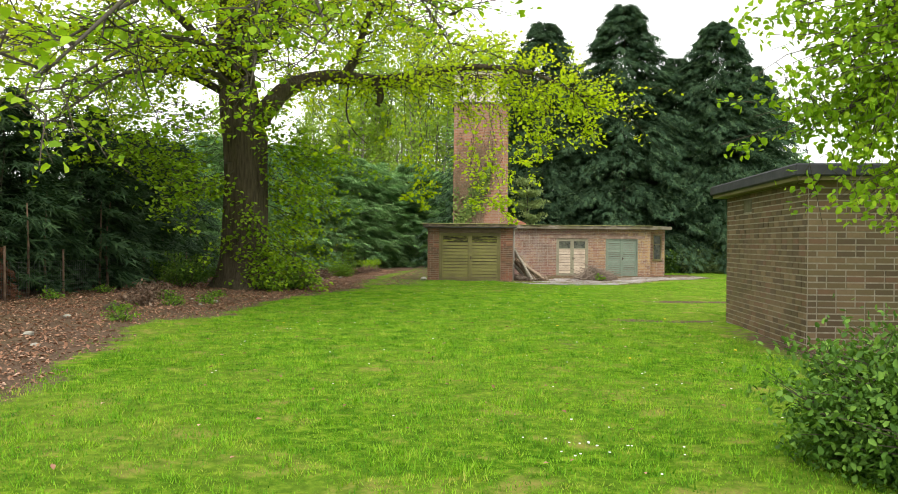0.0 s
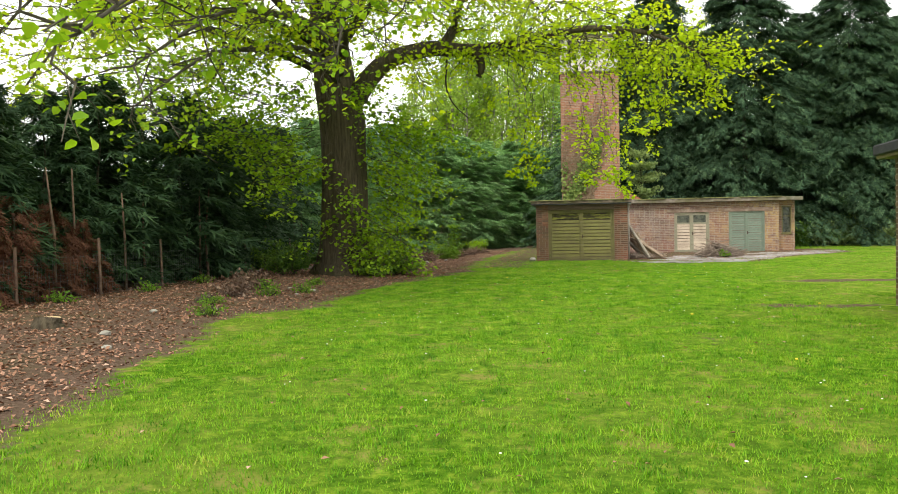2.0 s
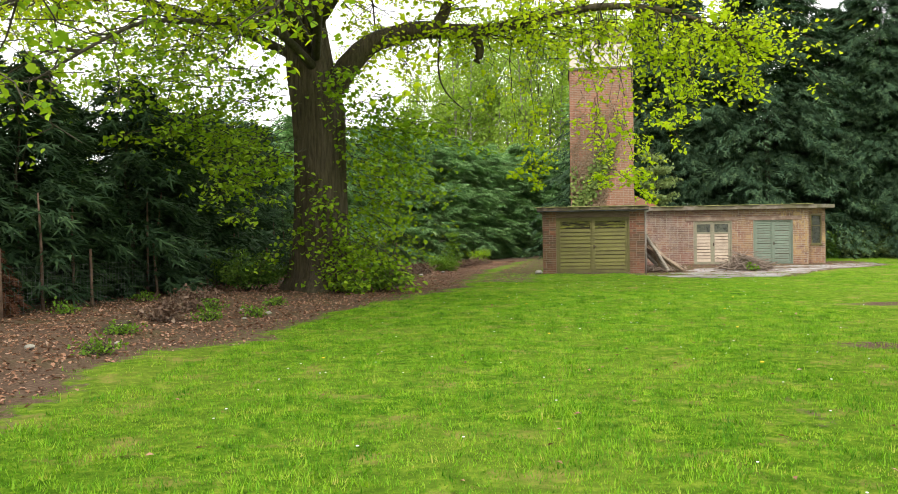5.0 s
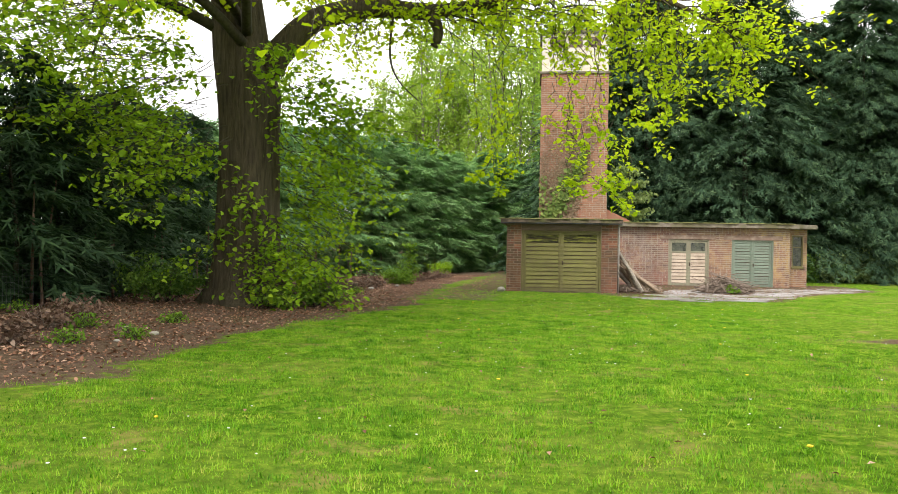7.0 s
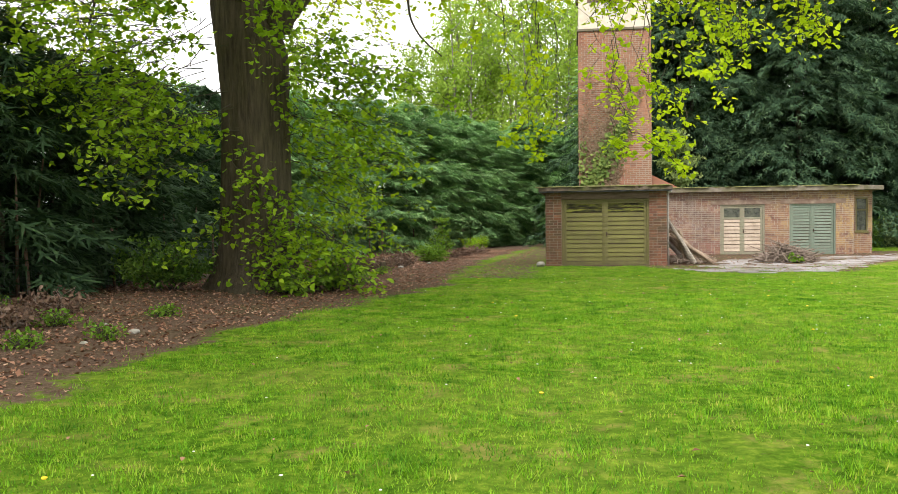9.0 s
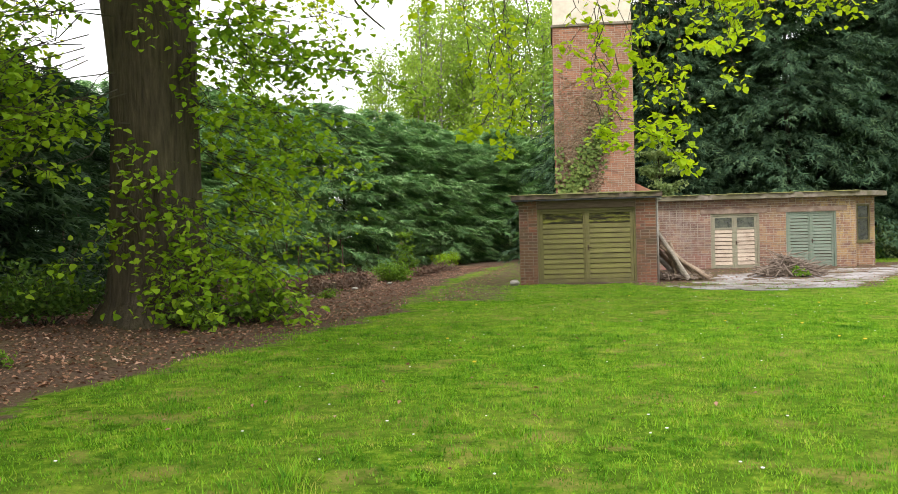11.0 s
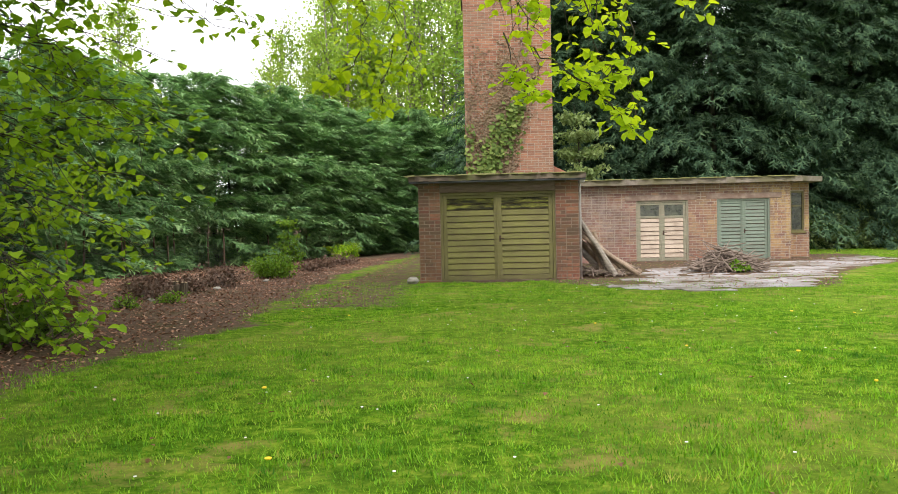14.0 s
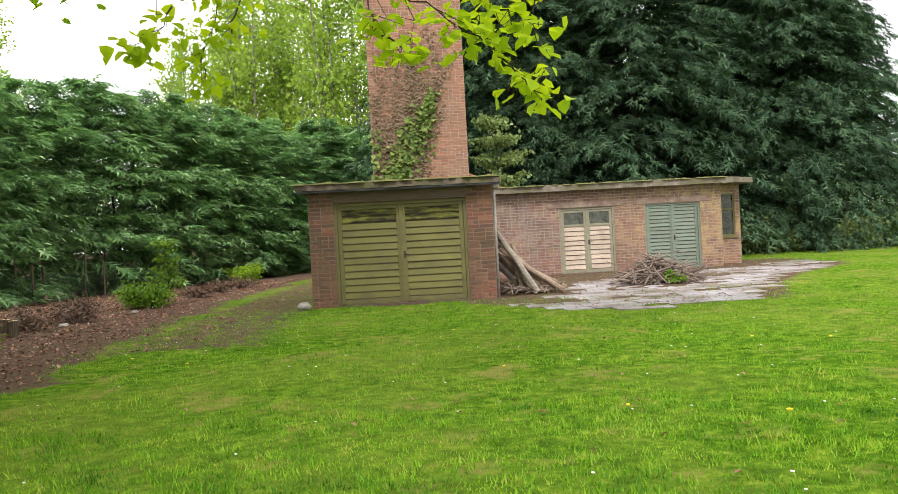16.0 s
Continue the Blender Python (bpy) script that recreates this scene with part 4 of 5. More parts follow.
def build_far_wood():
    def kind(seed, h):
        rs = np.random.RandomState(seed)
        b = Buf()
        stems = []
        for s in range(3):
            x, y = rs.uniform(-0.7, 0.7, 2)
            lean = rs.uniform(-0.9, 0.9, 2)
            hh = h * rs.uniform(0.8, 1.0)
            pts = [(x + lean[0] * q + 0.15 * math.sin(5 * q + s), y + lean[1] * q, hh * q - 0.2) for q in np.linspace(0, 1, 8)]
            b.tube(pts, [0.15 * (1 - 0.88 * q) for q in np.linspace(0, 1, 8)], 6)
            stems.append((pts, hh))
        pos = []
        for pts, hh in stems:
            for j in range(26):
                q = rs.uniform(0.18, 0.97)
                i = min(int(q * 7), 6)
                p0 = np.array(pts[i]) + (np.array(pts[i + 1]) - np.array(pts[i])) * (q * 7 - i)
                az, ln = rs.uniform(0, 6.28), rs.uniform(0.8, 2.3) * (1.15 - q * 0.55)
                d = np.array([math.cos(az), math.sin(az), rs.uniform(0.25, 1.1)])
                p1 = p0 + d * ln
                b.tube([p0, (p0 + p1) / 2 + [0, 0, 0.1], p1], [0.035, 0.022, 0.008], 4)
                n = 62
                s = rs.uniform(0.15, 1.1, n)[:, None]
                pos.append(p0 + (p1 - p0) * s + rs.normal(size=(n, 3)) * 0.34)
        pos = np.concatenate(pos)
        n = len(pos)
        crown = leaf_soup("crown", pos, unit(rs, n) + [0, 0, -0.4], unit(rs, n) + [0, 0, 0.8], rs.uniform(0.14, 0.27, n), M_LEAF_FAR, 0.75, simple=True)
        return b.mesh("trunk", M_PALEBARK, smooth=True), crown

    kinds = [kind(s, h) for s, h in ((201, 18.5), (202, 16.0), (203, 17.5))]
    rnd = random.Random(12)
    spots = [(-13.0 + 0.95 * i + rnd.uniform(-0.5, 0.5), 64 + rnd.uniform(-2, 9)) for i in range(19)] + [(-24 + 2.6 * i, 60 + rnd.uniform(0, 10)) for i in range(4)] + [(-13 - 1.2 * i, 44 + 4.2 * i) for i in range(3)]
    spots += [(26, 66), (29, 62), (32, 68), (35, 63), (24, 70)]
    for i, (x, y) in enumerate(spots):
        s = rnd.uniform(0.93, 1.06) * (0.55 if x < -13.5 else 0.5 if x > 20 else 0.6 if y < 56 else float(np.interp(x, [-13, -7.5], [0.72, 1.16])))
        t = plant_conifer("woodland_tree", "slender tree in fresh light green leaf", "tree", kinds[i % 3], x, y, s, rnd.uniform(0, 6.28), "light green woodland trees")


def spray(rs, buf, pos, nrm_list, p0, p1, sag, r0, leaves, spread, twigs=5, tw_len=0.6):
    """A thin branch from p0 to p1 with side twigs; gathers leaf places."""
    p0, p1 = np.array(p0, float), np.array(p1, float)
    qs = np.linspace(0, 1, 6)
    wob = rs.normal(size=(6, 3)) * 0.06 * np.linalg.norm(p1 - p0) * np.array([1, 1, 0.6])
    wob[0] = 0
    line = p0 + (p1 - p0) * qs[:, None] + wob
    line[:, 2] -= sag * (qs ** 2) - sag * qs * 0.25
    buf.tube(line, [r0 * (1 - 0.85 * q) + 0.002 for q in qs], 3)
    for j in range(twigs):
        q = rs.uniform(0.15, 1.0)
        i = min(int(q * 5), 4)
        a = line[i] + (line[i + 1] - line[i]) * (q * 5 - i)
        d = (line[i + 1] - line[i])
        d = d / (np.linalg.norm(d) + 1e-9) + rs.normal(size=3) * [0.85, 0.85, 0.20]
        d[2] -= 0.15
        b = a + d / np.linalg.norm(d) * tw_len * rs.uniform(0.5, 1.2)
        buf.tube([a, b], [r0 * 0.28 + 0.002, 0.0015], 3)
        n = max(3, int(leaves / twigs))
        s = rs.uniform(0.15, 1.08, n)[:, None]
        pos.append(a + (b - a) * s + rs.normal(size=(n, 3)) * spread * [1.2, 1.2, 0.42])
    return line


def limb(buf, pts, r0, r1, sides=9):
    """A bent limb through the given points, eased by extra points."""
    pts = [Vector(p) for p in pts]
    out = []
    for i in range(len(pts) - 1):
        a, b, c, d = pts[max(i - 1, 0)], pts[i], pts[i + 1], pts[min(i + 2, len(pts) - 1)]
        for s in (0, 0.25, 0.5, 0.75):
            out.append(0.5 * (2 * b + (c - a) * s + (2 * a - 5 * b + 4 * c - d) * s * s + (3 * b - a - 3 * c + d) * s ** 3))
    out.append(pts[-1])
    n = len(out) - 1
    buf.tube(out, [r0 + (r1 - r0) * (i / n) ** 0.8 for i in range(n + 1)], sides, 0.05, random.Random(3))
    return [np.array(p) for p in out]


TX, TY = -5.75, 20.0


def build_big_tree():
    rs = np.random.RandomState(301)
    tree = thing("lime_tree", "big spreading tree with ridged bark and fresh yellow-green leaves", "tree")
    b = Buf()
    zs = [-0.15, 0.05, 0.3, 0.8, 1.6, 2.6, 3.6, 4.4, 5.2, 6.5, 8.5, 11, 14]
    rr = [1.05, 0.92, 0.80, 0.72, 0.67, 0.64, 0.63, 0.66, 0.60, 0.52, 0.42, 0.30, 0.12]
    xs = [0, 0, 0, 0, 0, 0.02, 0.02, 0.0, -0.15, -0.3, -0.45, -0.6, -0.7]
    sides = 46
    for i, (z, r, x) in enumerate(zip(zs, rr, xs)):
        for j in range(sides):
            t = 2 * math.pi * j / sides
            ridge = 1 + 0.045 * math.sin(5 * t + 0.2 * z) + 0.03 * math.sin(11 * t + 0.5 * z) + 0.022 * math.sin(19 * t + 0.8 * z) + rs.uniform(-0.012, 0.012)
            ridge += 0.16 * max(0, 1 - z / 0.9) * math.sin(4 * t + 1)
            b.v.append((TX + x + r * ridge * math.cos(t), TY + r * ridge * math.sin(t), z))
    for i in range(len(zs) - 1):
        for j in range(sides):
            j2 = (j + 1) % sides
            b.f.append((i * sides + j, i * sides + j2, (i + 1) * sides + j2, (i + 1) * sides + j))
    trunk = part("trunk", b, M_BARK, tree, "thick ridged brown trunk", smooth=True)
    main = Buf()
    l1 = limb(main, [(-5.55, 20, 4.3), (-5.15, 20.0, 5.2), (-4.45, 20.2, 6.0), (-3.3, 20.4, 6.35), (-2.3, 20.5, 6.30), (-1.5, 20.5, 6.30), (-0.4, 20.5, 6.5), (1.2, 20.6, 6.75), (3.0, 20.9, 6.6), (4.6, 21.4, 6.0)], 0.36, 0.035)
    part("limb", main, M_BARK, tree, "long arching limb", smooth=True)
    ups = Buf()
    l2 = limb(ups, [(-2.9, 20.45, 6.3), (-2.5, 20.3, 6.9), (-2.2, 20.2, 7.8), (-1.6, 19.9, 9.2), (-0.6, 19.6, 10.5)], 0.17, 0.04)
    part("limb", ups, M_BARK, tree, "", smooth=True)
    stub = Buf()
    limb(stub, [(-2.0, 20.5, 6.28), (-1.8, 20.48, 6.05), (-1.72, 20.45, 5.75), (-1.82, 20.45, 5.5)], 0.15, 0.09)
    part("broken_stub", stub, M_BARK, tree, "snapped branch stub", smooth=True)
    hang = Buf()
    limb(hang, [(-2.7, 20.4, 6.2), (-2.75, 20.35, 5.3), (-2.55, 20.3, 4.75), (-2.1, 20.2, 4.3)], 0.035, 0.012, 5)
    part("dead_twig", hang, M_TWIG, tree, "bare hanging twig", smooth=True)

    tw, pos, low = Buf(), [], []
    limbs = [l1, l2]
    starts = [(5.5, 3.6, 8.5, 1.5), (6.0, 4.3, 7.5, 0.8), (6.2, 2.6, 6.5, 1.6), (6.8, 5.0, 8.0, 1.4), (7.2, 5.7, 8.0, 1.8), (7.6, 0.3, 7.0, 1.5), (8.0, 1.5, 6.0, 1.5), (8.6, 3.2, 7.0, 1.8), (9.0, 4.5, 8.0, 2.2),
              (9.6, 5.5, 7.0, 2.0), (10.2, 0.8, 5.5, 1.5), (11.3, 4.0, 6.0, 2.0), (12.0, 5.2, 5.0, 1.6), (12.6, 2.0, 4.0, 1.0), (6.6, 4.65, 12.0, 2.6), (7.4, 4.45, 14.5, 3.2), (8.0, 4.8, 13.5, 3.0), (6.0, 3.95, 9.0, 2.4)]
    for z, az, ln, rise in starts:
        d = np.array([math.cos(az), math.sin(az), 0])
        base = np.array([TX - 0.08 * (z - 4), TY, z])
        pts = [base, base + d * ln * 0.25 + [0, 0, rise * 0.7], base + d * ln * 0.55 + [0, 0, rise], base + d * ln * 0.8 + [0, 0, rise * 0.6], base + d * ln + [0, 0, -rise * 0.25 - 0.5]]
        pts = [p + rs.normal(size=3) * 0.18 * (i > 0) for i, p in enumerate(pts)]
        big = Buf()
        limbs.append(limb(big, pts, 0.05 + ln * 0.011, 0.018, 7))
        # twig colour, darker than the limbs' bark, paints in the silhouette against sky
        part("branch", big, M_TWIG, tree, smooth=True)
    for a, m, e in (((-5.6, 19.4, 6.2), (-4.4, 10.5, 6.4), (-3.3, 2.9, 2.9)), ((-5.6, 19.4, 6.8), (-4.6, 12.5, 6.6), (-4.3, 5.2, 3.7)), ((-5.6, 19.4, 7.0), (-3.6, 12.5, 7.2), (-2.1, 6.0, 4.3)), ((-5.5, 19.5, 6.4), (-3.3, 14.0, 6.8), (-1.5, 8.2, 4.6)),
                    ((-5.4, 19.5, 6.6), (-2.4, 14.5, 7.2), (0.4, 10.0, 5.4)), ((-5.6, 19.4, 5.6), (-4.2, 14.0, 5.8), (-3.0, 9.4, 4.0)), ((-5.7, 19.4, 5.8), (-5.6, 13.5, 5.8), (-5.4, 7.6, 3.6)), ((-5.7, 19.4, 5.4), (-6.6, 15.0, 5.4), (-7.2, 11.0, 3.6))):
        a, m, e = np.array(a), np.array(m), np.array(e)
        big = Buf()
        line = limb(big, [a, (a + m) / 2 + [0.2, 0, 0.4], m, (m + e) / 2 + [0.15, 0, 0.35], e], 0.12, 0.014, 7)
        # backlit darkness put into the colour here as well
        part("branch", big, M_TWIG, tree, "long branch reaching out over the lawn, coloured dark as a silhouette", smooth=True)
        for i in range(6, len(line)):
            for _ in range(3):
                d = rs.normal(size=3) * [0.8, 0.8, 0.35] + [0, -0.5, -0.1]
                spray(rs, tw, low if i > 9 else pos, None, line[i], line[i] + d * rs.uniform(0.6, 1.5), 0.25, 0.015, 13, 0.07, 5, 0.5)
    for li, line in enumerate(limbs):
        n = len(line)
        long = len(line) > 30
        for i in range(int(n * 0.22), n):
            for _ in range(5 if not long else 4):
                az = rs.uniform(0, 6.28)
                d = np.array([math.cos(az), math.sin(az), rs.uniform(-0.45, 0.5)])
                fwd = line[min(i + 1, n - 1)] - line[max(i - 1, 0)]
                d = d + fwd / (np.linalg.norm(fwd) + 1e-9) * 0.6
                ln = rs.uniform(0.7, 2.2)
                spray(rs, tw, pos, None, line[i], line[i] + d * ln, rs.uniform(0.1, 0.7) * ln, 0.016, 31, 0.095, 6, 0.60)
    # curtain of sprays at the end of the arching limb
    tips = [(5.2, 21.9, 5.1), (4.6, 21.6, 4.8), (4.3, 21.2, 5.6), (3.6, 21.0, 5.0), (3.3, 20.6, 4.5), (2.6, 20.4, 4.9), (1.9, 20.5, 5.2), (5.5, 22.0, 5.9), (5.3, 21.8, 6.7), (2.9, 20.9, 5.6), (0.8, 20.6, 5.2), (1.2, 20.5, 5.8), (3.9, 21.1, 6.2), (2.2, 20.9, 6.0),
            (4.9, 21.8, 6.3), (4.3, 21.4, 7.2), (3.2, 21.0, 7.6), (2.0, 20.8, 7.9), (0.8, 20.6, 7.6), (0.2, 20.5, 5.9)]
    lone = [(1.2, 20.5, 2.9), (1.6, 20.4, 3.15), (2.0, 20.3, 2.75), (2.3, 20.2, 3.2), (2.35, 20.0, 2.15), (1.0, 20.6, 3.6), (0.7, 20.6, 3.9), (1.8, 20.5, 3.7), (2.7, 20.2, 3.6), (2.9, 19.8, 3.4),
            (-0.5, 20.0, 2.9), (-0.3, 20.1, 3.6), (-0.9, 21.2, 3.4), (-1.5, 20.3, 4.5), (2.5, 20.4, 4.1), (3.2, 20.4, 4.0), (1.4, 20.4, 2.6)]
    for p in tips:
        p = np.array(p)
        near = min(l1[22:], key=lambda q: np.linalg.norm((q - p) * [1, 1, 0.35]))
        for _ in range(3):
            spray(rs, tw, pos, None, near, p + rs.normal(size=3) * 0.22, 0.25, 0.014, 52, 0.10, 8, 0.5)
    for p in lone:
        p = np.array(p)
        near = min(l1[14:], key=lambda q: np.linalg.norm((q - p) * [1, 1, 0.2]))
        spray(rs, tw, pos, None, near, p + (near - p) * 0.3, 0.1, 0.012, 18, 0.07, 6, 0.3)
        spray(rs, tw, pos, None, p + (near - p) * 0.3, p, 0.1, 0.007, 46, 0.06, 8, 0.32)
    for chain in (((1.1, 20.1, 5.6), (1.1, 19.9, 3.6), (1.3, 19.8, 2.85), (1.7, 19.8, 2.55), (2.0, 19.8, 2.3), (2.25, 19.8, 2.05)), ((1.1, 20.0, 4.4), (1.0, 19.8, 3.0), (1.15, 19.8, 2.5), (1.3, 19.75, 2.4)),
                  ((1.6, 20.1, 5.6), (1.8, 19.9, 3.4), (2.0, 19.8, 2.65), (2.2, 19.7, 2.5)), ((-0.5, 20.8, 6.2), (-0.5, 21.0, 4.0), (-0.6, 21.0, 3.1), (-0.75, 21.0, 2.85), (-0.9, 21.0, 2.8)),
                  ((-0.3, 20.9, 5.0), (-0.2, 21.0, 3.3), (-0.35, 21.0, 2.75), (-0.38, 21.0, 2.45)), ((0.0, 20.9, 5.0), (0.0, 21.0, 3.2), (-0.1, 21.0, 2.85))):
        for a, b in zip(chain, chain[1:]):
            spray(rs, tw, pos, None, a, b, 0.0, 0.008, 14 if a[2] > 3.5 else 30, 0.06, 6, 0.26)
    # low growth round the trunk and drooping side branches
    for p in ((-9, 17, 3.8), (-10, 18, 4.6), (-8.5, 16, 4.8), (-9.8, 16.8, 5.4), (-11, 18, 5.2), (-8, 17.5, 5.6), (-7.4, 15.5, 4.4), (-10.5, 19.5, 3.9), (-9.4, 19, 3.2), (-11.5, 17, 4.4), (-8.2, 18.8, 4.2), (-12, 19, 5.8), (-10, 15.5, 5.2), (-7, 17, 6.0),
              (-3.2, 19.5, 3.4), (-2.8, 20, 3.9), (-3.0, 20.5, 2.9), (-2.4, 19.6, 4.1), (-3.6, 19.2, 4.3), (-2.2, 19.8, 3.5), (-7.6, 18.4, 3.4), (-6.8, 17.6, 4.6), (-4.2, 18.8, 4.8)):
        p = np.array(p, float)
        a = np.array([TX, TY, min(p[2] + 0.9, 6.5)])
        for _ in range(5):
            spray(rs, tw, low, None, a + (p - a) * rs.uniform(0.45, 0.7) + rs.normal(size=3) * 0.25, p + rs.normal(size=3) * [0.6, 0.6, 0.32], 0.3, 0.008, 44, 0.10, 8, 0.55)
    for p, n in (((-6.4, 16.4, 2.3), 5), ((-7.0, 16.6, 3.3), 5), ((-7.6, 18.0, 2.9), 5), ((-3.9, 21.2, 1.3), 5), ((-4.1, 20.6, 2.0), 5), ((-4.0, 20.4, 0.7), 5), ((-4.6, 19.2, 1.4), 4),
                 ((-4.3, 19.8, 0.6), 4), ((-8.6, 18.6, 3.9), 5), ((-3.5, 19.6, 3.6), 4), ((-3.0, 18.4, 3.9), 4), ((-9.2, 17.6, 4.6), 5), ((-4.2, 22.6, 1.75), 3), ((-3.9, 22.8, 2.4), 4), ((-4.3, 23.2, 3.0), 3), ((-6.0, 19.0, 0.8), 3), ((-4.9, 18.9, 0.4), 4), ((-7.9, 16.2, 4.2), 4), ((-4.4, 19.4, 2.7), 4), ((-3.6, 20.4, 2.9), 3), ((-4.0, 19.6, 1.0), 3), ((-3.6, 20.6, 1.6), 3), ((-3.5, 20.2, 0.35), 5), ((-4.4, 19.0, 0.35), 4),
                 ((-5.4, 18.5, 2.0), 3), ((-6.3, 18.2, 2.8), 3), ((-4.9, 18.7, 1.2), 3), ((-7.4, 17.8, 2.6), 5), ((-7.9, 17.2, 3.2), 4), ((-4.2, 19.4, 3.3), 4)):
        p = np.array(p)
        z0 = min(p[2] + 1.0, 5.2)
        for _ in range(n):
            a = np.array([TX, TY, z0]) + rs.normal(size=3) * [0.2, 0.2, 0.4]
            a = a + (p - a) * rs.uniform(0.2, 0.6)
            spray(rs, tw, low, None, a, p + rs.normal(size=3) * [0.4, 0.4, 0.3], 0.35, 0.008, 42, 0.11, 8, 0.55)
    part("twig_growth", tw, M_TWIG, tree, "thin dark twigs", kind="stuff")
    for nm, ps, mt, lab in (("foliage", pos, M_LEAF, "fresh yellow-green leaves"), ("lower_foliage", low, M_LEAF_LOW, "green leaves low on the trunk")):
        ps = np.concatenate(ps)
        n = len(ps)
        me = leaf_soup(nm, ps, unit(rs, n) * [1, 1, 0.5] + [0, 0, -0.40], unit(rs, n) * 0.55 + [0, 0, 1.0], rs.uniform(0.075, 0.14, n), mt, 0.9, 0.25, 0.45)
        part(nm, me, mt, tree, lab, kind="stuff")


def shrub(name, label, x, y, r, h, mat, count, size, seed, stems=14, cat="shrub", up=0.5, stem_mat=None, fill=0):
    rs = np.random.RandomState(seed)
    s = thing(name, label, cat, at=(x, y, ground_z(x, y) - 0.02))
    b, pos = Buf(), []
    for i in range(stems):
        az, q = rs.uniform(0, 6.28), rs.uniform(0.3, 1.0)
        tip = np.array([math.cos(az) * r * q, math.sin(az) * r * q, h * rs.uniform(0.55, 1.05) * (1.15 - 0.55 * q)])
        spray(rs, b, pos, None, (0.15 * math.cos(az) * r, 0.15 * math.sin(az) * r, 0), tip, -0.1 * h, 0.012, count / stems, 0.05 + 0.06 * r, 9, 0.36 * r + 0.06)
    ps = np.concatenate(pos)
    if fill:
        q = unit(rs, fill) * (rs.uniform(0.35, 1, fill) ** 0.4)[:, None] * (1 + 0.18 * np.sin(9 * rs.uniform(0, 6, fill)))[:, None]
        q[:, 2] = np.abs(q[:, 2])
        ps = np.concatenate([ps, q * [r * 0.92, r * 0.92, h * 0.92]])
    ps = ps[ps[:, 2] > 0.02]
    n = len(ps)
    part("stem_growth", b, stem_mat or M_TWIG, s, kind="stuff")
    part("foliage", leaf_soup("foliage", ps, unit(rs, n) + [0, 0, up], unit(rs, n) * 0.6 + [0, 0, 0.9], rs.uniform(0.6, 1.25, n) * size, mat, 0.6, simple=size > 0.1), mat, s, kind="stuff")
    return s


build_paving()
build_conifers()
build_hedge()
build_far_wood()
build_big_tree()


# ---- ivy, saplings and shrubs ----
def build_ivy():
    rs = np.random.RandomState(401)
    ivy = thing("ivy", "climbing ivy, part dry, on the brick chimney tower", "climber")
    stems, live, dry = Buf(), [], []
    for i in range(34):
        x, z = rs.uniform(0.75, 2.0), 2.0
        pts = []
        lean = rs.uniform(-0.05, 0.32)
        for _ in range(rs.randint(9, 22)):
            pts.append((min(max(x, 0.63), 3.3), CY0 - 0.018, z))
            x += lean * 0.3 + rs.normal() * 0.09
            z += rs.uniform(0.18, 0.34)
        stems.tube(pts, [0.012 * (1 - 0.8 * k / len(pts)) + 0.002 for k in range(len(pts))], 4)
        for p in pts:
            n = 12
            dry.append(np.array(p) + rs.normal(size=(n, 3)) * [0.13, 0.012, 0.13] + [0, -0.02, 0])
    for i in range(1000):
        s = rs.uniform(0, 1)
        c = np.array([0.85 + 1.65 * s, CY0 - 0.06, 2.35 + 2.9 * s ** 1.2])
        w = 0.08 + 0.17 * math.sin(math.pi * min(1, s * 1.1))
        live.append((c + rs.normal(size=3) * [w, 0.045, w * 1.1])[None])
    for i in range(90):
        live.append((np.array([0.72, CY0 - 0.06, rs.uniform(2.1, 4.2)]) + rs.normal(size=3) * [0.08, 0.04, 0.1])[None])
    part("stem", stems, M_STICK, ivy, "dry woody stems", kind="stuff")
    for nm, ps, mt, sz in (("leaf", live, M_IVY, 0.13), ("dry_leaf", dry, M_DEADIVY, 0.06)):
        ps = np.concatenate(ps)
        ps[:, 1] = np.minimum(ps[:, 1], CY0 - 0.03)
        ps = ps[(ps[:, 0] > CX0 + 0.02) & (ps[:, 0] < CX1 - 0.05) & (ps[:, 2] < 8.4)]
        n = len(ps)
        part(nm, leaf_soup(nm, ps, unit(rs, n) * 0.7 + [0, -0.25, -0.8], unit(rs, n) * 0.5 + [0, -1, 0.4], rs.uniform(0.7, 1.3, n) * sz, mt, 0.95, 0.2, 0.4), mt, ivy, kind="stuff")


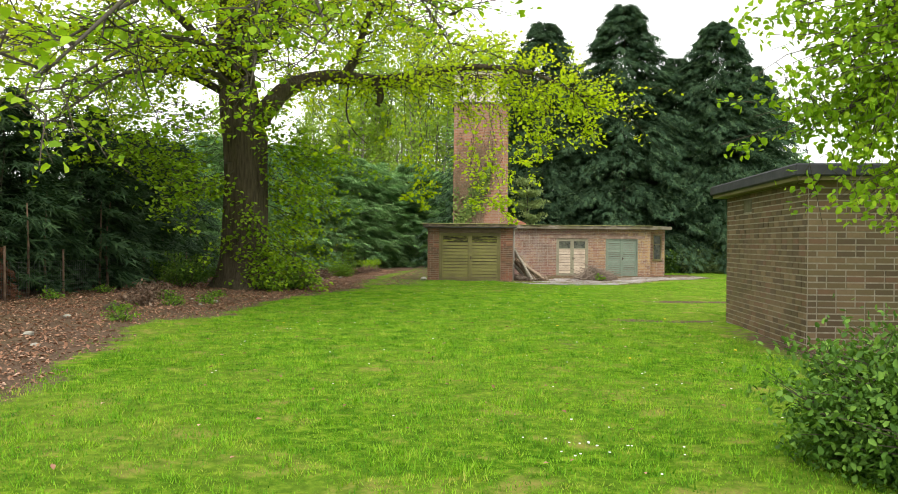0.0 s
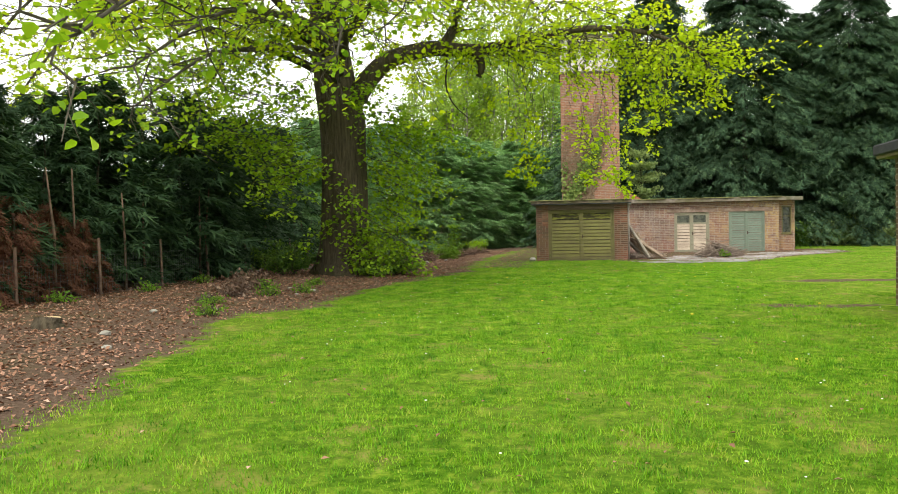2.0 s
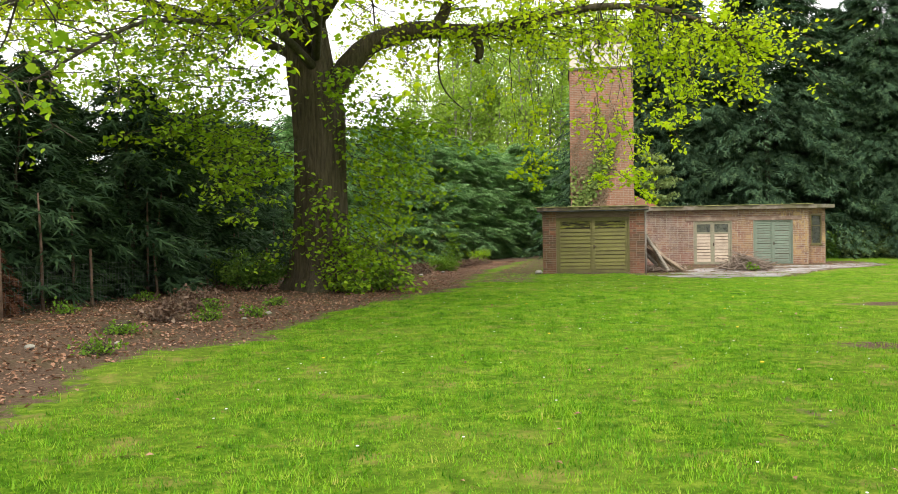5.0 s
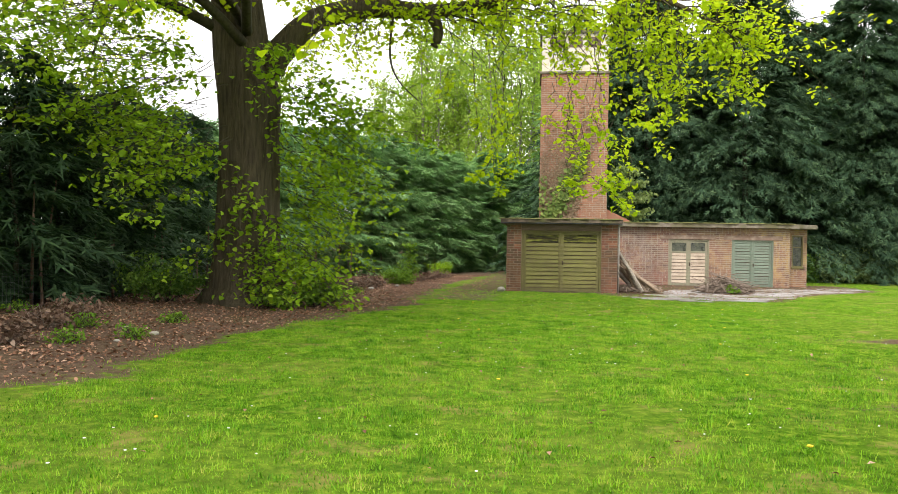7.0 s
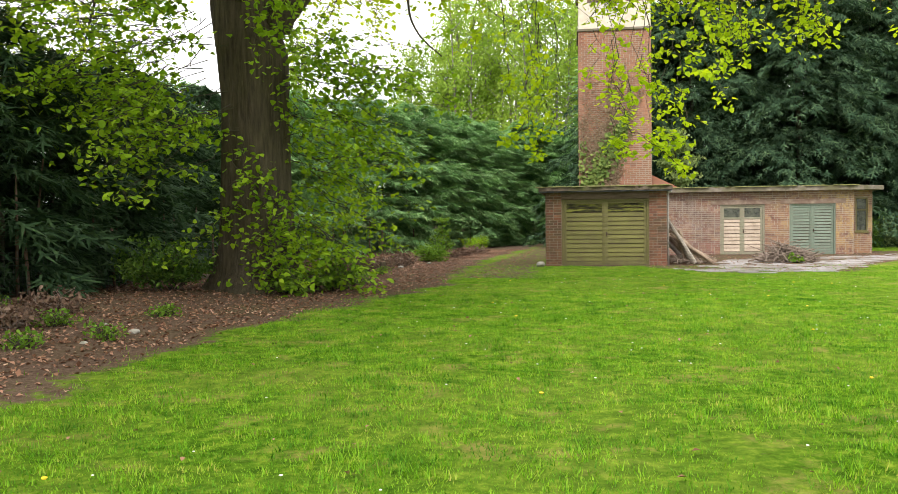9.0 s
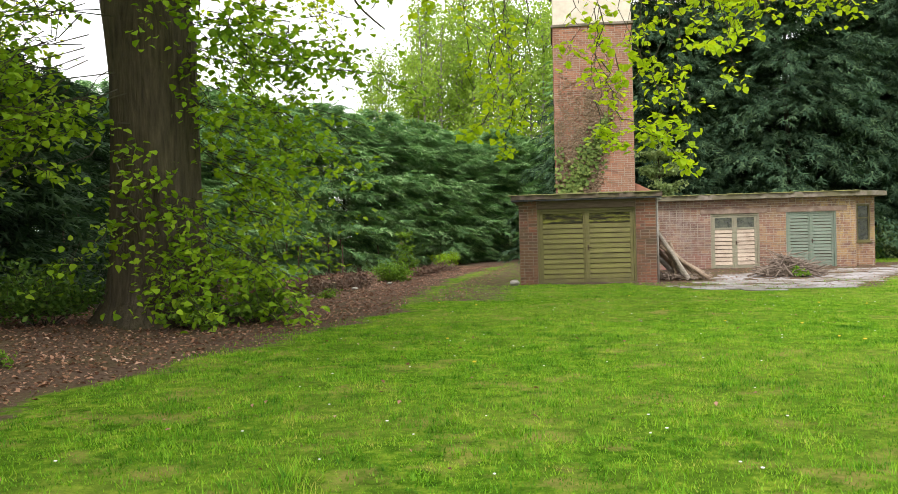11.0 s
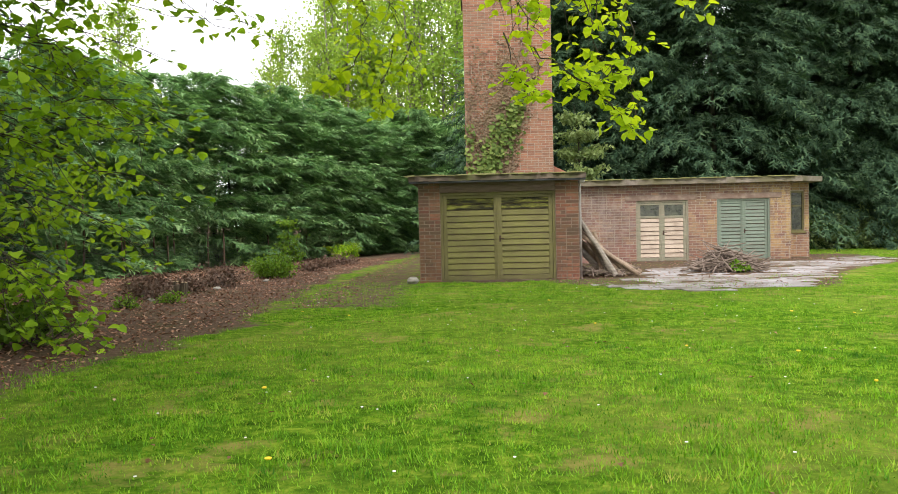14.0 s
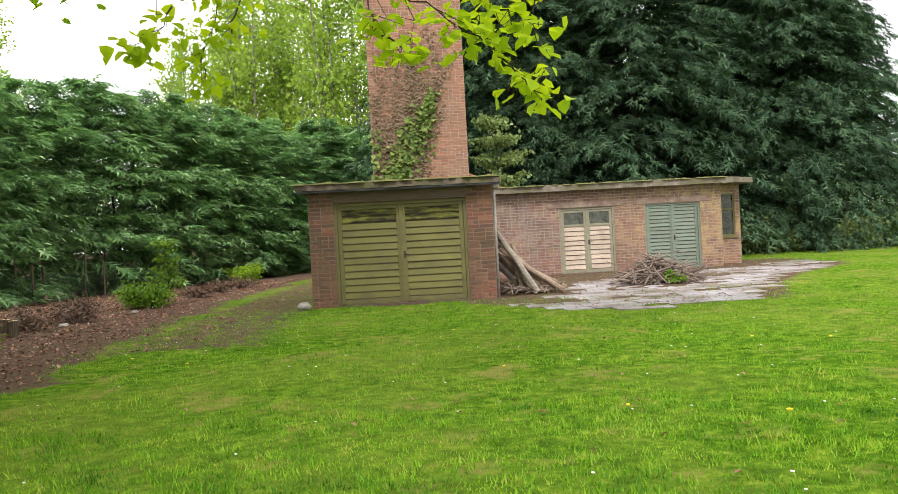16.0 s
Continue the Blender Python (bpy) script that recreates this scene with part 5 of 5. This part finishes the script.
def sapling(name, label, x, y, h, r, mat, leaves, size, seed):
    rs = np.random.RandomState(seed)
    s = thing(name, label, "sapling", at=(x, y, ground_z(x, y) - 0.05))
    b, pos = Buf(), []
    pts = [(0.04 * h * math.sin(3 * q), 0.03 * h * math.cos(4 * q) - 0.03 * h, h * q) for q in np.linspace(0, 1, 9)]
    b.tube(pts, [0.012 * h * (1 - 0.85 * q) for q in np.linspace(0, 1, 9)], 6)
    k = 40
    for i in range(k):
        q = 0.25 + 0.73 * rs.uniform(0, 1)
        p = np.array(pts[int(q * 8)])
        az = rs.uniform(0, 6.28)
        ln = r * rs.uniform(0.5, 1.1) * (1.25 - q)
        spray(rs, b, pos, None, p, p + np.array([math.cos(az) * ln, math.sin(az) * ln, 0.7 * ln]), 0.1 * ln, 0.003 * h, leaves / k, 0.05 * r + 0.02, 6, 0.35 * r)
    ps = np.concatenate(pos)
    n = len(ps)
    part("stem", b, M_TWIG, s)
    part("foliage", leaf_soup("foliage", ps, unit(rs, n) + [0, 0, -0.2], unit(rs, n) * 0.7 + [0, 0, 0.8], rs.uniform(0.6, 1.3, n) * size, mat, 0.65), mat, s, kind="stuff")


build_ivy()
sapling("birch_sapling", "slim grey-green sapling rising behind the store roof", 4.75, 43.7, 5.9, 1.35, M_BIRCH, 5600, 0.13, 411)
sapling("garden_sapling", "young bright green sapling on the soil bed", -4.35, 33.9, 1.65, 0.5, M_HANG, 520, 0.08, 412)
shrub("garden_bush", "low bright green bush at the lawn edge", -4.55, 33.0, 0.6, 0.52, M_HANG, 2200, 0.075, 413)
shrub("garden_bush", "small green bush near the hedge", -4.2, 43.5, 0.6, 0.7, M_LEAF_LOW, 1300, 0.09, 414)
shrub("trunk_shrub", "dark evergreen shrub beside the tree trunk", -7.25, 19.3, 0.85, 1.0, M_SHRUB, 2600, 0.09, 415)
shrub("trunk_shrub", "leafy suckers at the foot of the tree", -4.75, 19.2, 0.55, 0.45, M_HANG, 700, 0.10, 416)
shrub("trunk_shrub", "leafy suckers at the foot of the tree", -4.3, 20.3, 0.55, 0.55, M_HANG, 700, 0.10, 417)
shrub("near_bush", "dense green bush with long shoots on the lawn", 3.38, 0.25, 0.82, 0.80, M_BUSH, 9000, 0.05, 418, 46, fill=11000)
for i, (x, y, r, h) in enumerate(((15.8, 45.6, 1.6, 1.7), (18.6, 45.2, 1.7, 1.5), (21.5, 45.0, 1.6, 1.6), (13.3, 45.0, 1.0, 1.5), (25.2, 52.5, 2.4, 3.8))):
    shrub("laurel_shrub", "grey-green shrub under the tall conifers", x, y, r, h, M_BIRCH if i < 2 else M_SHRUB, 2200, 0.15, 430 + i, 22, fill=2200)
for i, (x, y, r, h) in enumerate(((-5.3, 26.4, 0.5, 0.42), (-5.6, 27.3, 0.45, 0.4), (-5.2, 28.4, 0.5, 0.36), (-4.9, 29.8, 0.5, 0.4), (-5.4, 30.8, 0.5, 0.34), (-4.3, 36.5, 0.5, 0.32), (-4.1, 38.6, 0.55, 0.3), (-3.8, 40.8, 0.55, 0.3), (-6.3, 13.6, 0.4, 0.28), (-6.7, 15.1, 0.45, 0.3), (-5.9, 12.1, 0.35, 0.22))):
    shrub("dead_clump", "dry brown and whitish dead plant clump", x, y, r, h, M_DRY, 520, 0.075, 440 + i, 12, "plant", 0.1, M_STICK)
for i, (x, y) in enumerate(((-5.3, 12.5), (-4.85, 13.2), (-6.0, 14.0), (-5.6, 10.4), (-4.9, 8.7), (-5.3, 15.4), (-5.0, 24.6), (-5.6, 24.0), (-4.6, 25.6), (-8.3, 10.2), (-8.1, 13.0), (-8.5, 8.6), (-8.2, 15.9))):
    shrub("weed", "small fresh green weed on the bare soil", x, y, 0.2, 0.16, M_HANG, 150, 0.055, 460 + i, 8, "plant")


def build_side_tree():
    rs = np.random.RandomState(501)
    t = thing("side_tree", "leafy tree with thin hanging branches beside the shed", "tree")
    trunk, tw, pos = Buf(), Buf(), []
    top = limb(trunk, [(7.2, 2.2, -0.1), (7.1, 2.3, 1.5), (6.8, 2.5, 3.0), (6.3, 2.7, 4.4), (5.9, 2.9, 6.0)], 0.17, 0.07)
    for tip in ((4.5, 3.3, 3.1), (4.1, 3.4, 2.6), (4.7, 3.6, 2.5), (4.3, 3.2, 3.7), (4.9, 3.6, 3.4), (4.0, 3.1, 3.2), (4.7, 3.0, 4.3), (4.2, 3.6, 2.15), (5.0, 3.9, 2.2), (4.5, 3.8, 2.9), (3.75, 3.3, 3.9), (4.5, 3.4, 1.95), (5.1, 4.2, 2.8), (4.2, 3.4, 4.4), (3.55, 3.6, 3.3), (3.8, 3.7, 2.7)):
        a = top[rs.randint(9, len(top))]
        for _ in range(7):
            spray(rs, tw, pos, None, a, np.array(tip) + rs.normal(size=3) * 0.2, 0.15, 0.012, 120, 0.07, 11, 0.42)
    part("trunk", trunk, M_BARK, t, smooth=True)
    part("twig_growth", tw, M_TWIG, t, kind="stuff")
    ps = np.concatenate(pos)
    n = len(ps)
    part("foliage", leaf_soup("foliage", ps, unit(rs, n) + [0, 0, -0.6], unit(rs, n) * 0.7 + [0, 0, 0.8], rs.uniform(0.05, 0.10, n), M_LEAF_LOW, 0.75), M_LEAF_LOW, t, kind="stuff")


build_side_tree()


# ---- dead branches of the hedge, fence ----
def build_dead_hedge():
    rnd = random.Random(21)
    ms = conifer_meshes(2.5, 0.95, 60, 26, M_BROWN, 511, 0.9, 0.1, 0.30, 0.5)
    for i, (x, y, s) in enumerate(((-9.3, 8.2, 0.7), (-9.25, 9.3, 0.8), (-9.3, 10.4, 0.75), (-9.3, 11.6, 0.72), (-9.3, 12.6, 0.6), (-9.3, 7.0, 0.7))):
        plant_conifer("dead_conifer", "dead red-brown conifer at the hedge foot", "tree", ms, x, y, s, i * 1.1, "dead hedge conifers")
    # bare lower stems of the hedge conifers, added as separate poles
    for i in range(26):
        y = 6.2 + i * 1.55 + rnd.uniform(-0.4, 0.4)
        x = float(np.interp(y, [5, 20, 30, 38, 45], [-9.15, -9.15, -10.2, -9.5, -7.6])) + rnd.uniform(-0.25, 0.2)
        z = ground_z(x, y)
        h = rnd.uniform(1.7, 2.6)
        st = thing("bare_hedge_stem", "bare pale brown conifer stem at the hedge foot", "sapling", "bare saplings at the hedge", at=(x, y, z))
        part("stem", Buf().tube([(0, 0, -0.1), (rnd.uniform(-0.05, 0.05), 0, h * 0.5), (rnd.uniform(-0.1, 0.1), rnd.uniform(-0.1, 0.1), h)], [0.034, 0.026, 0.014], 7), M_STEM, st, smooth=True)


def build_fence():
    f = thing("wire_fence", "old wire mesh fence on thin wooden posts", "fence")
    line = [(-8.75, 4.5), (-8.75, 20.0), (-9.7, 29.0), (-9.0, 37.5), (-7.2, 43.5), (-4.0, 50.0)]
    rnd = random.Random(31)
    wires = Buf()
    for (x0, y0), (x1, y1) in zip(line, line[1:]):
        ln = math.hypot(x1 - x0, y1 - y0)
        k = max(1, int(ln / 2.3))
        for i in range(k):
            x, y = x0 + (x1 - x0) * i / k, y0 + (y1 - y0) * i / k
            z, h = ground_z(x, y), rnd.uniform(0.95, 1.2)
            dx, dy = rnd.uniform(-0.06, 0.06), rnd.uniform(-0.06, 0.06)
            part("post", Buf().tube([(x, y, z - 0.2), (x + dx, y + dy, z + h)], [0.032, 0.028], 7), M_STEM, f, bevel=0.004)
        m = int(ln / 0.11)
        for i in range(m):
            x, y = x0 + (x1 - x0) * i / m, y0 + (y1 - y0) * i / m
            z = ground_z(x, y)
            wires.box(x - 0.0012, y - 0.0012, z, x + 0.0012, y + 0.0012, z + 0.82)
        for q in range(8):
            z0, z1 = ground_z(x0, y0) + 0.04 + q * 0.11, ground_z(x1, y1) + 0.04 + q * 0.11
            wires.tube([(x0, y0, z0), (x1, y1, z1)], [0.0018, 0.0018], 3)
    part("wire_mesh", wires, M_STEEL, f, "thin rusty wire mesh", kind="stuff")


build_dead_hedge()
build_fence()


# ---- timber, sticks, stones ----
def build_poles():
    rnd = random.Random(41)
    for i in range(19):
        y = 30.22 + 0.09 * i + rnd.uniform(-0.05, 0.05)
        foot = Vector((rnd.uniform(3.7, 4.75), y, slope(y) + 0.05))
        top_z = rnd.uniform(0.35, 0.95) if i % 3 else 1.1
        head = Vector((3.16 + rnd.uniform(0.0, 0.12), y + rnd.uniform(0.0, 0.5), top_z))
        r = rnd.uniform(0.042, 0.072)
        if i == 5:
            head, r = Vector((3.55, y + 0.2, 0.78)), 0.055
        d = head - foot
        t = thing("wooden_pole", "bark-covered wooden pole leaning on the garage wall", "pole", "poles leaning on the garage", at=tuple(foot))
        mid = d * 0.5 + Vector((rnd.uniform(-0.03, 0.03), rnd.uniform(-0.03, 0.03), 0))
        part("shaft", Buf().tube([Vector((0, 0, 0)), d * 0.25, mid, d * 0.75, d], [r, r * 0.97, r * 0.95, r * 0.9, r * 0.86], 9, 0.06, rnd), M_LOG if i % 4 else M_GREYWOOD, t, smooth=False)
        part("cut_end", Buf().tube([d * 0.9995, d * 1.002], [r * 0.8, r * 0.8], 9), M_CUT, t)


def stick_heap(name, label, cx, cy, r, h, count, seed, lmin=0.35, lmax=1.0):
    rnd = random.Random(seed)
    t = thing(name, label, "stick pile", at=(cx, cy, slope(cy)))
    b = Buf()
    for i in range(count):
        q, az = rnd.random() ** 0.6, rnd.uniform(0, 6.28)
        x, y = r * q * math.cos(az), r * q * math.sin(az)
        z = 0.03 + h * (1 - q ** 1.2) * rnd.random()
        th, ln, el = rnd.uniform(0, 3.14), rnd.uniform(lmin, lmax) * 0.5, rnd.uniform(-0.35, 0.5)
        d = Vector((math.cos(th), math.sin(th), el)) * ln
        p = Vector((x, y, z + abs(d.z)))
        rr = rnd.uniform(0.007, 0.022)
        b.tube([p - d, p + Vector((rnd.uniform(-0.04, 0.04), rnd.uniform(-0.04, 0.04), rnd.uniform(0, 0.05))), p + d], [rr, rr * 0.9, rr * 0.5], 5)
    part("brushwood", b, M_STICK, t, "grey-brown dry sticks", kind="stuff")
    return t


build_poles()
stick_heap("twig_litter", "dark tangle of twigs under the leaning poles", 3.85, 31.0, 0.75, 0.16, 150, 51, 0.2, 0.6)
stick_heap("brush_pile", "heap of dry cut branches on the paving", 6.85, 31.6, 0.80, 0.52, 420, 52, 0.35, 0.95)
shrub("grass_tuft", "bright grass tuft growing in the brush pile", 6.95, 30.85, 0.16, 0.16, M_HANG, 130, 0.12, 470, 10, "plant", 1.6)


def stone(name, label, x, y, r, seed, mat=None, flat=0.7):
    rs = np.random.RandomState(seed)
    bm = bmesh.new()
    bmesh.ops.create_icosphere(bm, subdivisions=2, radius=r)
    for v in bm.verts:
        v.co *= 1 + 0.28 * noise.noise(v.co * (2.2 / r) + Vector((seed, 0, 0)))
        v.co.z *= flat
    me = bpy.data.meshes.new(name)
    bm.to_mesh(me)
    bm.free()
    me.materials.append(mat or M_STONE)
    ob = tagged(new(name, me), label, "stone")
    ob.location = (x, y, ground_z(x, y) + r * flat * 0.55)
    ob.rotation_euler = (0, 0, rs.uniform(0, 6))


stone("corner_stone", "rounded grey stone at the garage corner", -0.66, 29.72, 0.14, 1)
for i, (x, y, r) in enumerate(((-4.85, 13.85, 0.09), (-5.3, 6.5, 0.10), (-4.9, 12.9, 0.06), (-5.5, 14.3, 0.07), (-4.7, 5.5, 0.08), (-5.9, 8.9, 0.09), (-5.1, 26.0, 0.10), (-4.8, 28.9, 0.12), (-4.4, 31.6, 0.11), (-5.2, 9.6, 0.06), (-6.3, 12.7, 0.08))):
    stone("rubble", "pale lump of rubble on the soil", x, y, r * 0.75, 10 + i, M_STONE, 0.5)


def stump(x, y, r, h, seed):
    rnd = random.Random(seed)
    t = thing("tree_stump", "low sawn tree stump with pale top", "stump", "sawn stumps", at=(x, y, ground_z(x, y)))
    part("bark", Buf().tube([(0, 0, -0.1), (0, 0, 0.03), (0.01, 0, h * 0.6), (0.01, 0.01, h)], [r * 1.35, r * 1.12, r, r * 0.97], 14, 0.09, rnd), M_BARK, t)
    part("cut_face", Buf().tube([(0.01, 0.01, h - 0.002), (0.01, 0.01, h + 0.006)], [r * 0.86, r * 0.84], 14, 0.05, rnd), M_CUT, t)


for i, q in enumerate(((-5.85, 10.6, 0.14, 0.09), (-6.35, 6.9, 0.18, 0.12), (-6.1, 11.3, 0.11, 0.07), (-6.4, 5.2, 0.16, 0.10), (-5.4, 28.0, 0.10, 0.22), (-5.0, 27.4, 0.08, 0.25))):
    stump(*q, 60 + i)

pier = thing("brick_remnant", "broken low brick pier at the bed edge", "wall", at=(-5.05, 22.6, ground_z(-5, 22.6)))
pw = part("core", Buf().box(-0.34, -0.11, -0.1, 0.34, 0.11, 0.40), M_MORTAR_D, pier)
bricks_parts(brick_list(0.68, 0.0, 0.40, (), 81), wall_frame((-0.34, -0.11, 0), (1, 0, 0), (0, -1, 0)), M_BRICK_G, pw)
bricks_parts(brick_list(0.22, 0.0, 0.40, (), 82), wall_frame((0.34, -0.11, 0), (0, 1, 0), (1, 0, 0)), M_BRICK_G, pw)
bricks_joined("brickwork", brick_list(0.68, 0.0, 0.22, (), 83), Matrix(((1, 0, 0, -0.34), (0, 0, 1, -0.11), (0, 1, 0, 0.40), (0, 0, 0, 1))), M_BRICK_G, pw)
plank = thing("edging_board", "weathered timber board edging the bed", "plank", at=(-5.4, 22.6, ground_z(-5.4, 22.6)))
part("board", Buf().box(-3.0, 0.0, 0.0, 0.0, 0.035, 0.16), M_GREYWOOD, plank, bevel=0.004)


# ---- lawn, litter, flowers ----
def bare_many(x, y):
    return np.array([bare(a, b) for a, b in zip(x, y)])


def surface(x, y):
    return np.array([ground_z(a, b) + 0.022 * noise.noise(Vector((a * 0.8, b * 0.8, 0))) + 0.02 * noise.noise(Vector((a * 2.6, b * 2.6, 5))) for a, b in zip(x, y)])


def build_grass():
    rs = np.random.RandomState(601)
    xs, ys = [], []
    for x0, x1, y0, y1, n in ((-3.6, 4.4, -1.6, 19.5, 300000), (-5.0, 5.2, 0.0, 30.0, 90000), (4.0, 16.0, 6.0, 44.0, 60000), (-3.0, 9.0, 19.0, 30.0, 50000)):
        xs.append(rs.uniform(x0, x1, n)), ys.append(rs.uniform(y0, y1, n))
    x, y = np.concatenate(xs), np.concatenate(ys)
    wide = 0.56 * (y + 4.9) + 0.8
    keep = (np.abs(x - 0.4) < wide)
    x, y = x[keep], y[keep]
    bm_ = bare_many(x, y)
    patch = np.array([noise.noise(Vector((a * 1.3, b * 1.3, 3))) for a, b in zip(x, y)])
    worn = np.array([noise.noise(Vector((a * 0.55, b * 0.4, 8))) + 0.6 * noise.noise(Vector((a * 2.4, b * 2.4, 1))) for a, b in zip(x, y)])
    keep = (rs.uniform(0.2, 0.85, len(x)) > bm_ + 0.55 * np.clip((worn - 0.25) / 0.3, 0, 1) + 0.15 * (patch < -0.3)) & ~((x > 4.7) & (x < 10) & (y > 5.4) & (y < 10.3)) & ~((x > -0.6) & (x < 12) & (y > 29.75))
    x, y, patch = x[keep], y[keep], patch[keep]
    n = len(x)
    z = surface(x, y) - 0.004
    tuft = np.array([noise.noise(Vector((a * 4.5, b * 4.5, 6))) + 0.6 * noise.noise(Vector((a * 10, b * 10, 2))) for a, b in zip(x, y)])
    h = rs.uniform(0.014, 0.042, n) * (0.65 + 1.3 * np.maximum(patch, 0) + 1.5 * np.maximum(tuft, 0))
    az, lean = rs.uniform(0, 6.283, n), rs.uniform(0.2, 1.1, n)
    w = rs.uniform(0.0025, 0.0055, n) * (1 + 0.05 * np.maximum(y - 22, 0))
    dx, dy = np.cos(az), np.sin(az)
    a = np.stack([x - dy * w, y + dx * w, z], 1)
    b = np.stack([x + dy * w, y - dx * w, z], 1)
    c = np.stack([x + dx * h * lean, y + dy * h * lean, z + h], 1)
    v = np.stack([a, b, c], 1).reshape(-1, 3)
    me = soup("grass", v, np.arange(3 * n).reshape(-1, 3), M_GRASS)
    tagged(new("grass", me), "short bright green lawn grass", "grass", kind="stuff")


def build_litter():
    rs = np.random.RandomState(602)
    x, y = rs.uniform(-9.2, -1.5, 100000), 0.5 + 45.5 * rs.uniform(0, 1, 100000) ** 1.35
    keep = rs.uniform(0.42, 0.95, len(x)) < bare_many(x, y)
    x, y = x[keep], y[keep]
    k = 38000
    x, y = x[:k], y[:k]
    n = len(x)
    p = np.stack([x, y, surface(x, y) + rs.uniform(0.002, 0.02, n)], 1)
    ax = unit(rs, n) * [1, 1, 0.35]
    me = leaf_soup("leaf_litter", p, ax, unit(rs, n) * 0.35 + [0, 0, 1], rs.uniform(0.03, 0.078, n), M_LITTER, 0.65, 0.35, simple=True)
    tagged(new("leaf_litter", me), "dry brown fallen leaves and chips on soil", "leaves", kind="stuff")
    x, y = np.concatenate([rs.uniform(2.2, 12.5, 2600), rs.uniform(-3, 4, 260)]), np.concatenate([rs.uniform(26, 37.3, 2600), rs.uniform(0, 24, 260)])
    keep = (bare_many(x, y) > 0.3) | (y < 24)
    x, y = x[keep], y[keep]
    n = len(x)
    p = np.stack([x, y, surface(x, y) + 0.035], 1)
    me = leaf_soup("stray_leaves", p, unit(rs, n) * [1, 1, 0.3], unit(rs, n) * 0.3 + [0, 0, 1], rs.uniform(0.025, 0.06, n), M_LITTER, 0.6, 0.3, simple=True)
    tagged(new("stray_leaves", me), "scattered dry leaves on lawn and paving", "leaves", kind="stuff")


def build_flowers():
    rnd = random.Random(71)
    b = Buf()
    spots = [(rnd.gauss(1.25, 0.25), rnd.gauss(0.55, 0.18)) for _ in range(16)] + [(rnd.uniform(-2.5, 6), rnd.uniform(1, 27)) for _ in range(190)]
    for x, y in spots:
        z = ground_z(x, y) + 0.045
        r = rnd.uniform(0.006, 0.010)
        b.tube([(x, y, z), (x, y, z + 0.004)], [r, r * 1.1], 8)
    tagged(new("daisies", b.mesh("daisies", M_PETAL)), "tiny white daisies scattered in the lawn", "flowers", kind="stuff")
    d = Buf()
    for _ in range(22):
        x, y = rnd.uniform(-2.5, 6.5), rnd.uniform(1, 26)
        z, r = ground_z(x, y) + 0.05, rnd.uniform(0.014, 0.022)
        d.tube([(x, y, z), (x, y, z + 0.008), (x, y, z + 0.012)], [r * 0.7, r, r * 0.6], 9)
    tagged(new("dandelions", d.mesh("dandelions", M_DANDELION)), "a few yellow dandelions in the lawn", "flowers", kind="stuff")


build_grass()
build_litter()
build_flowers()


lay_bricks()
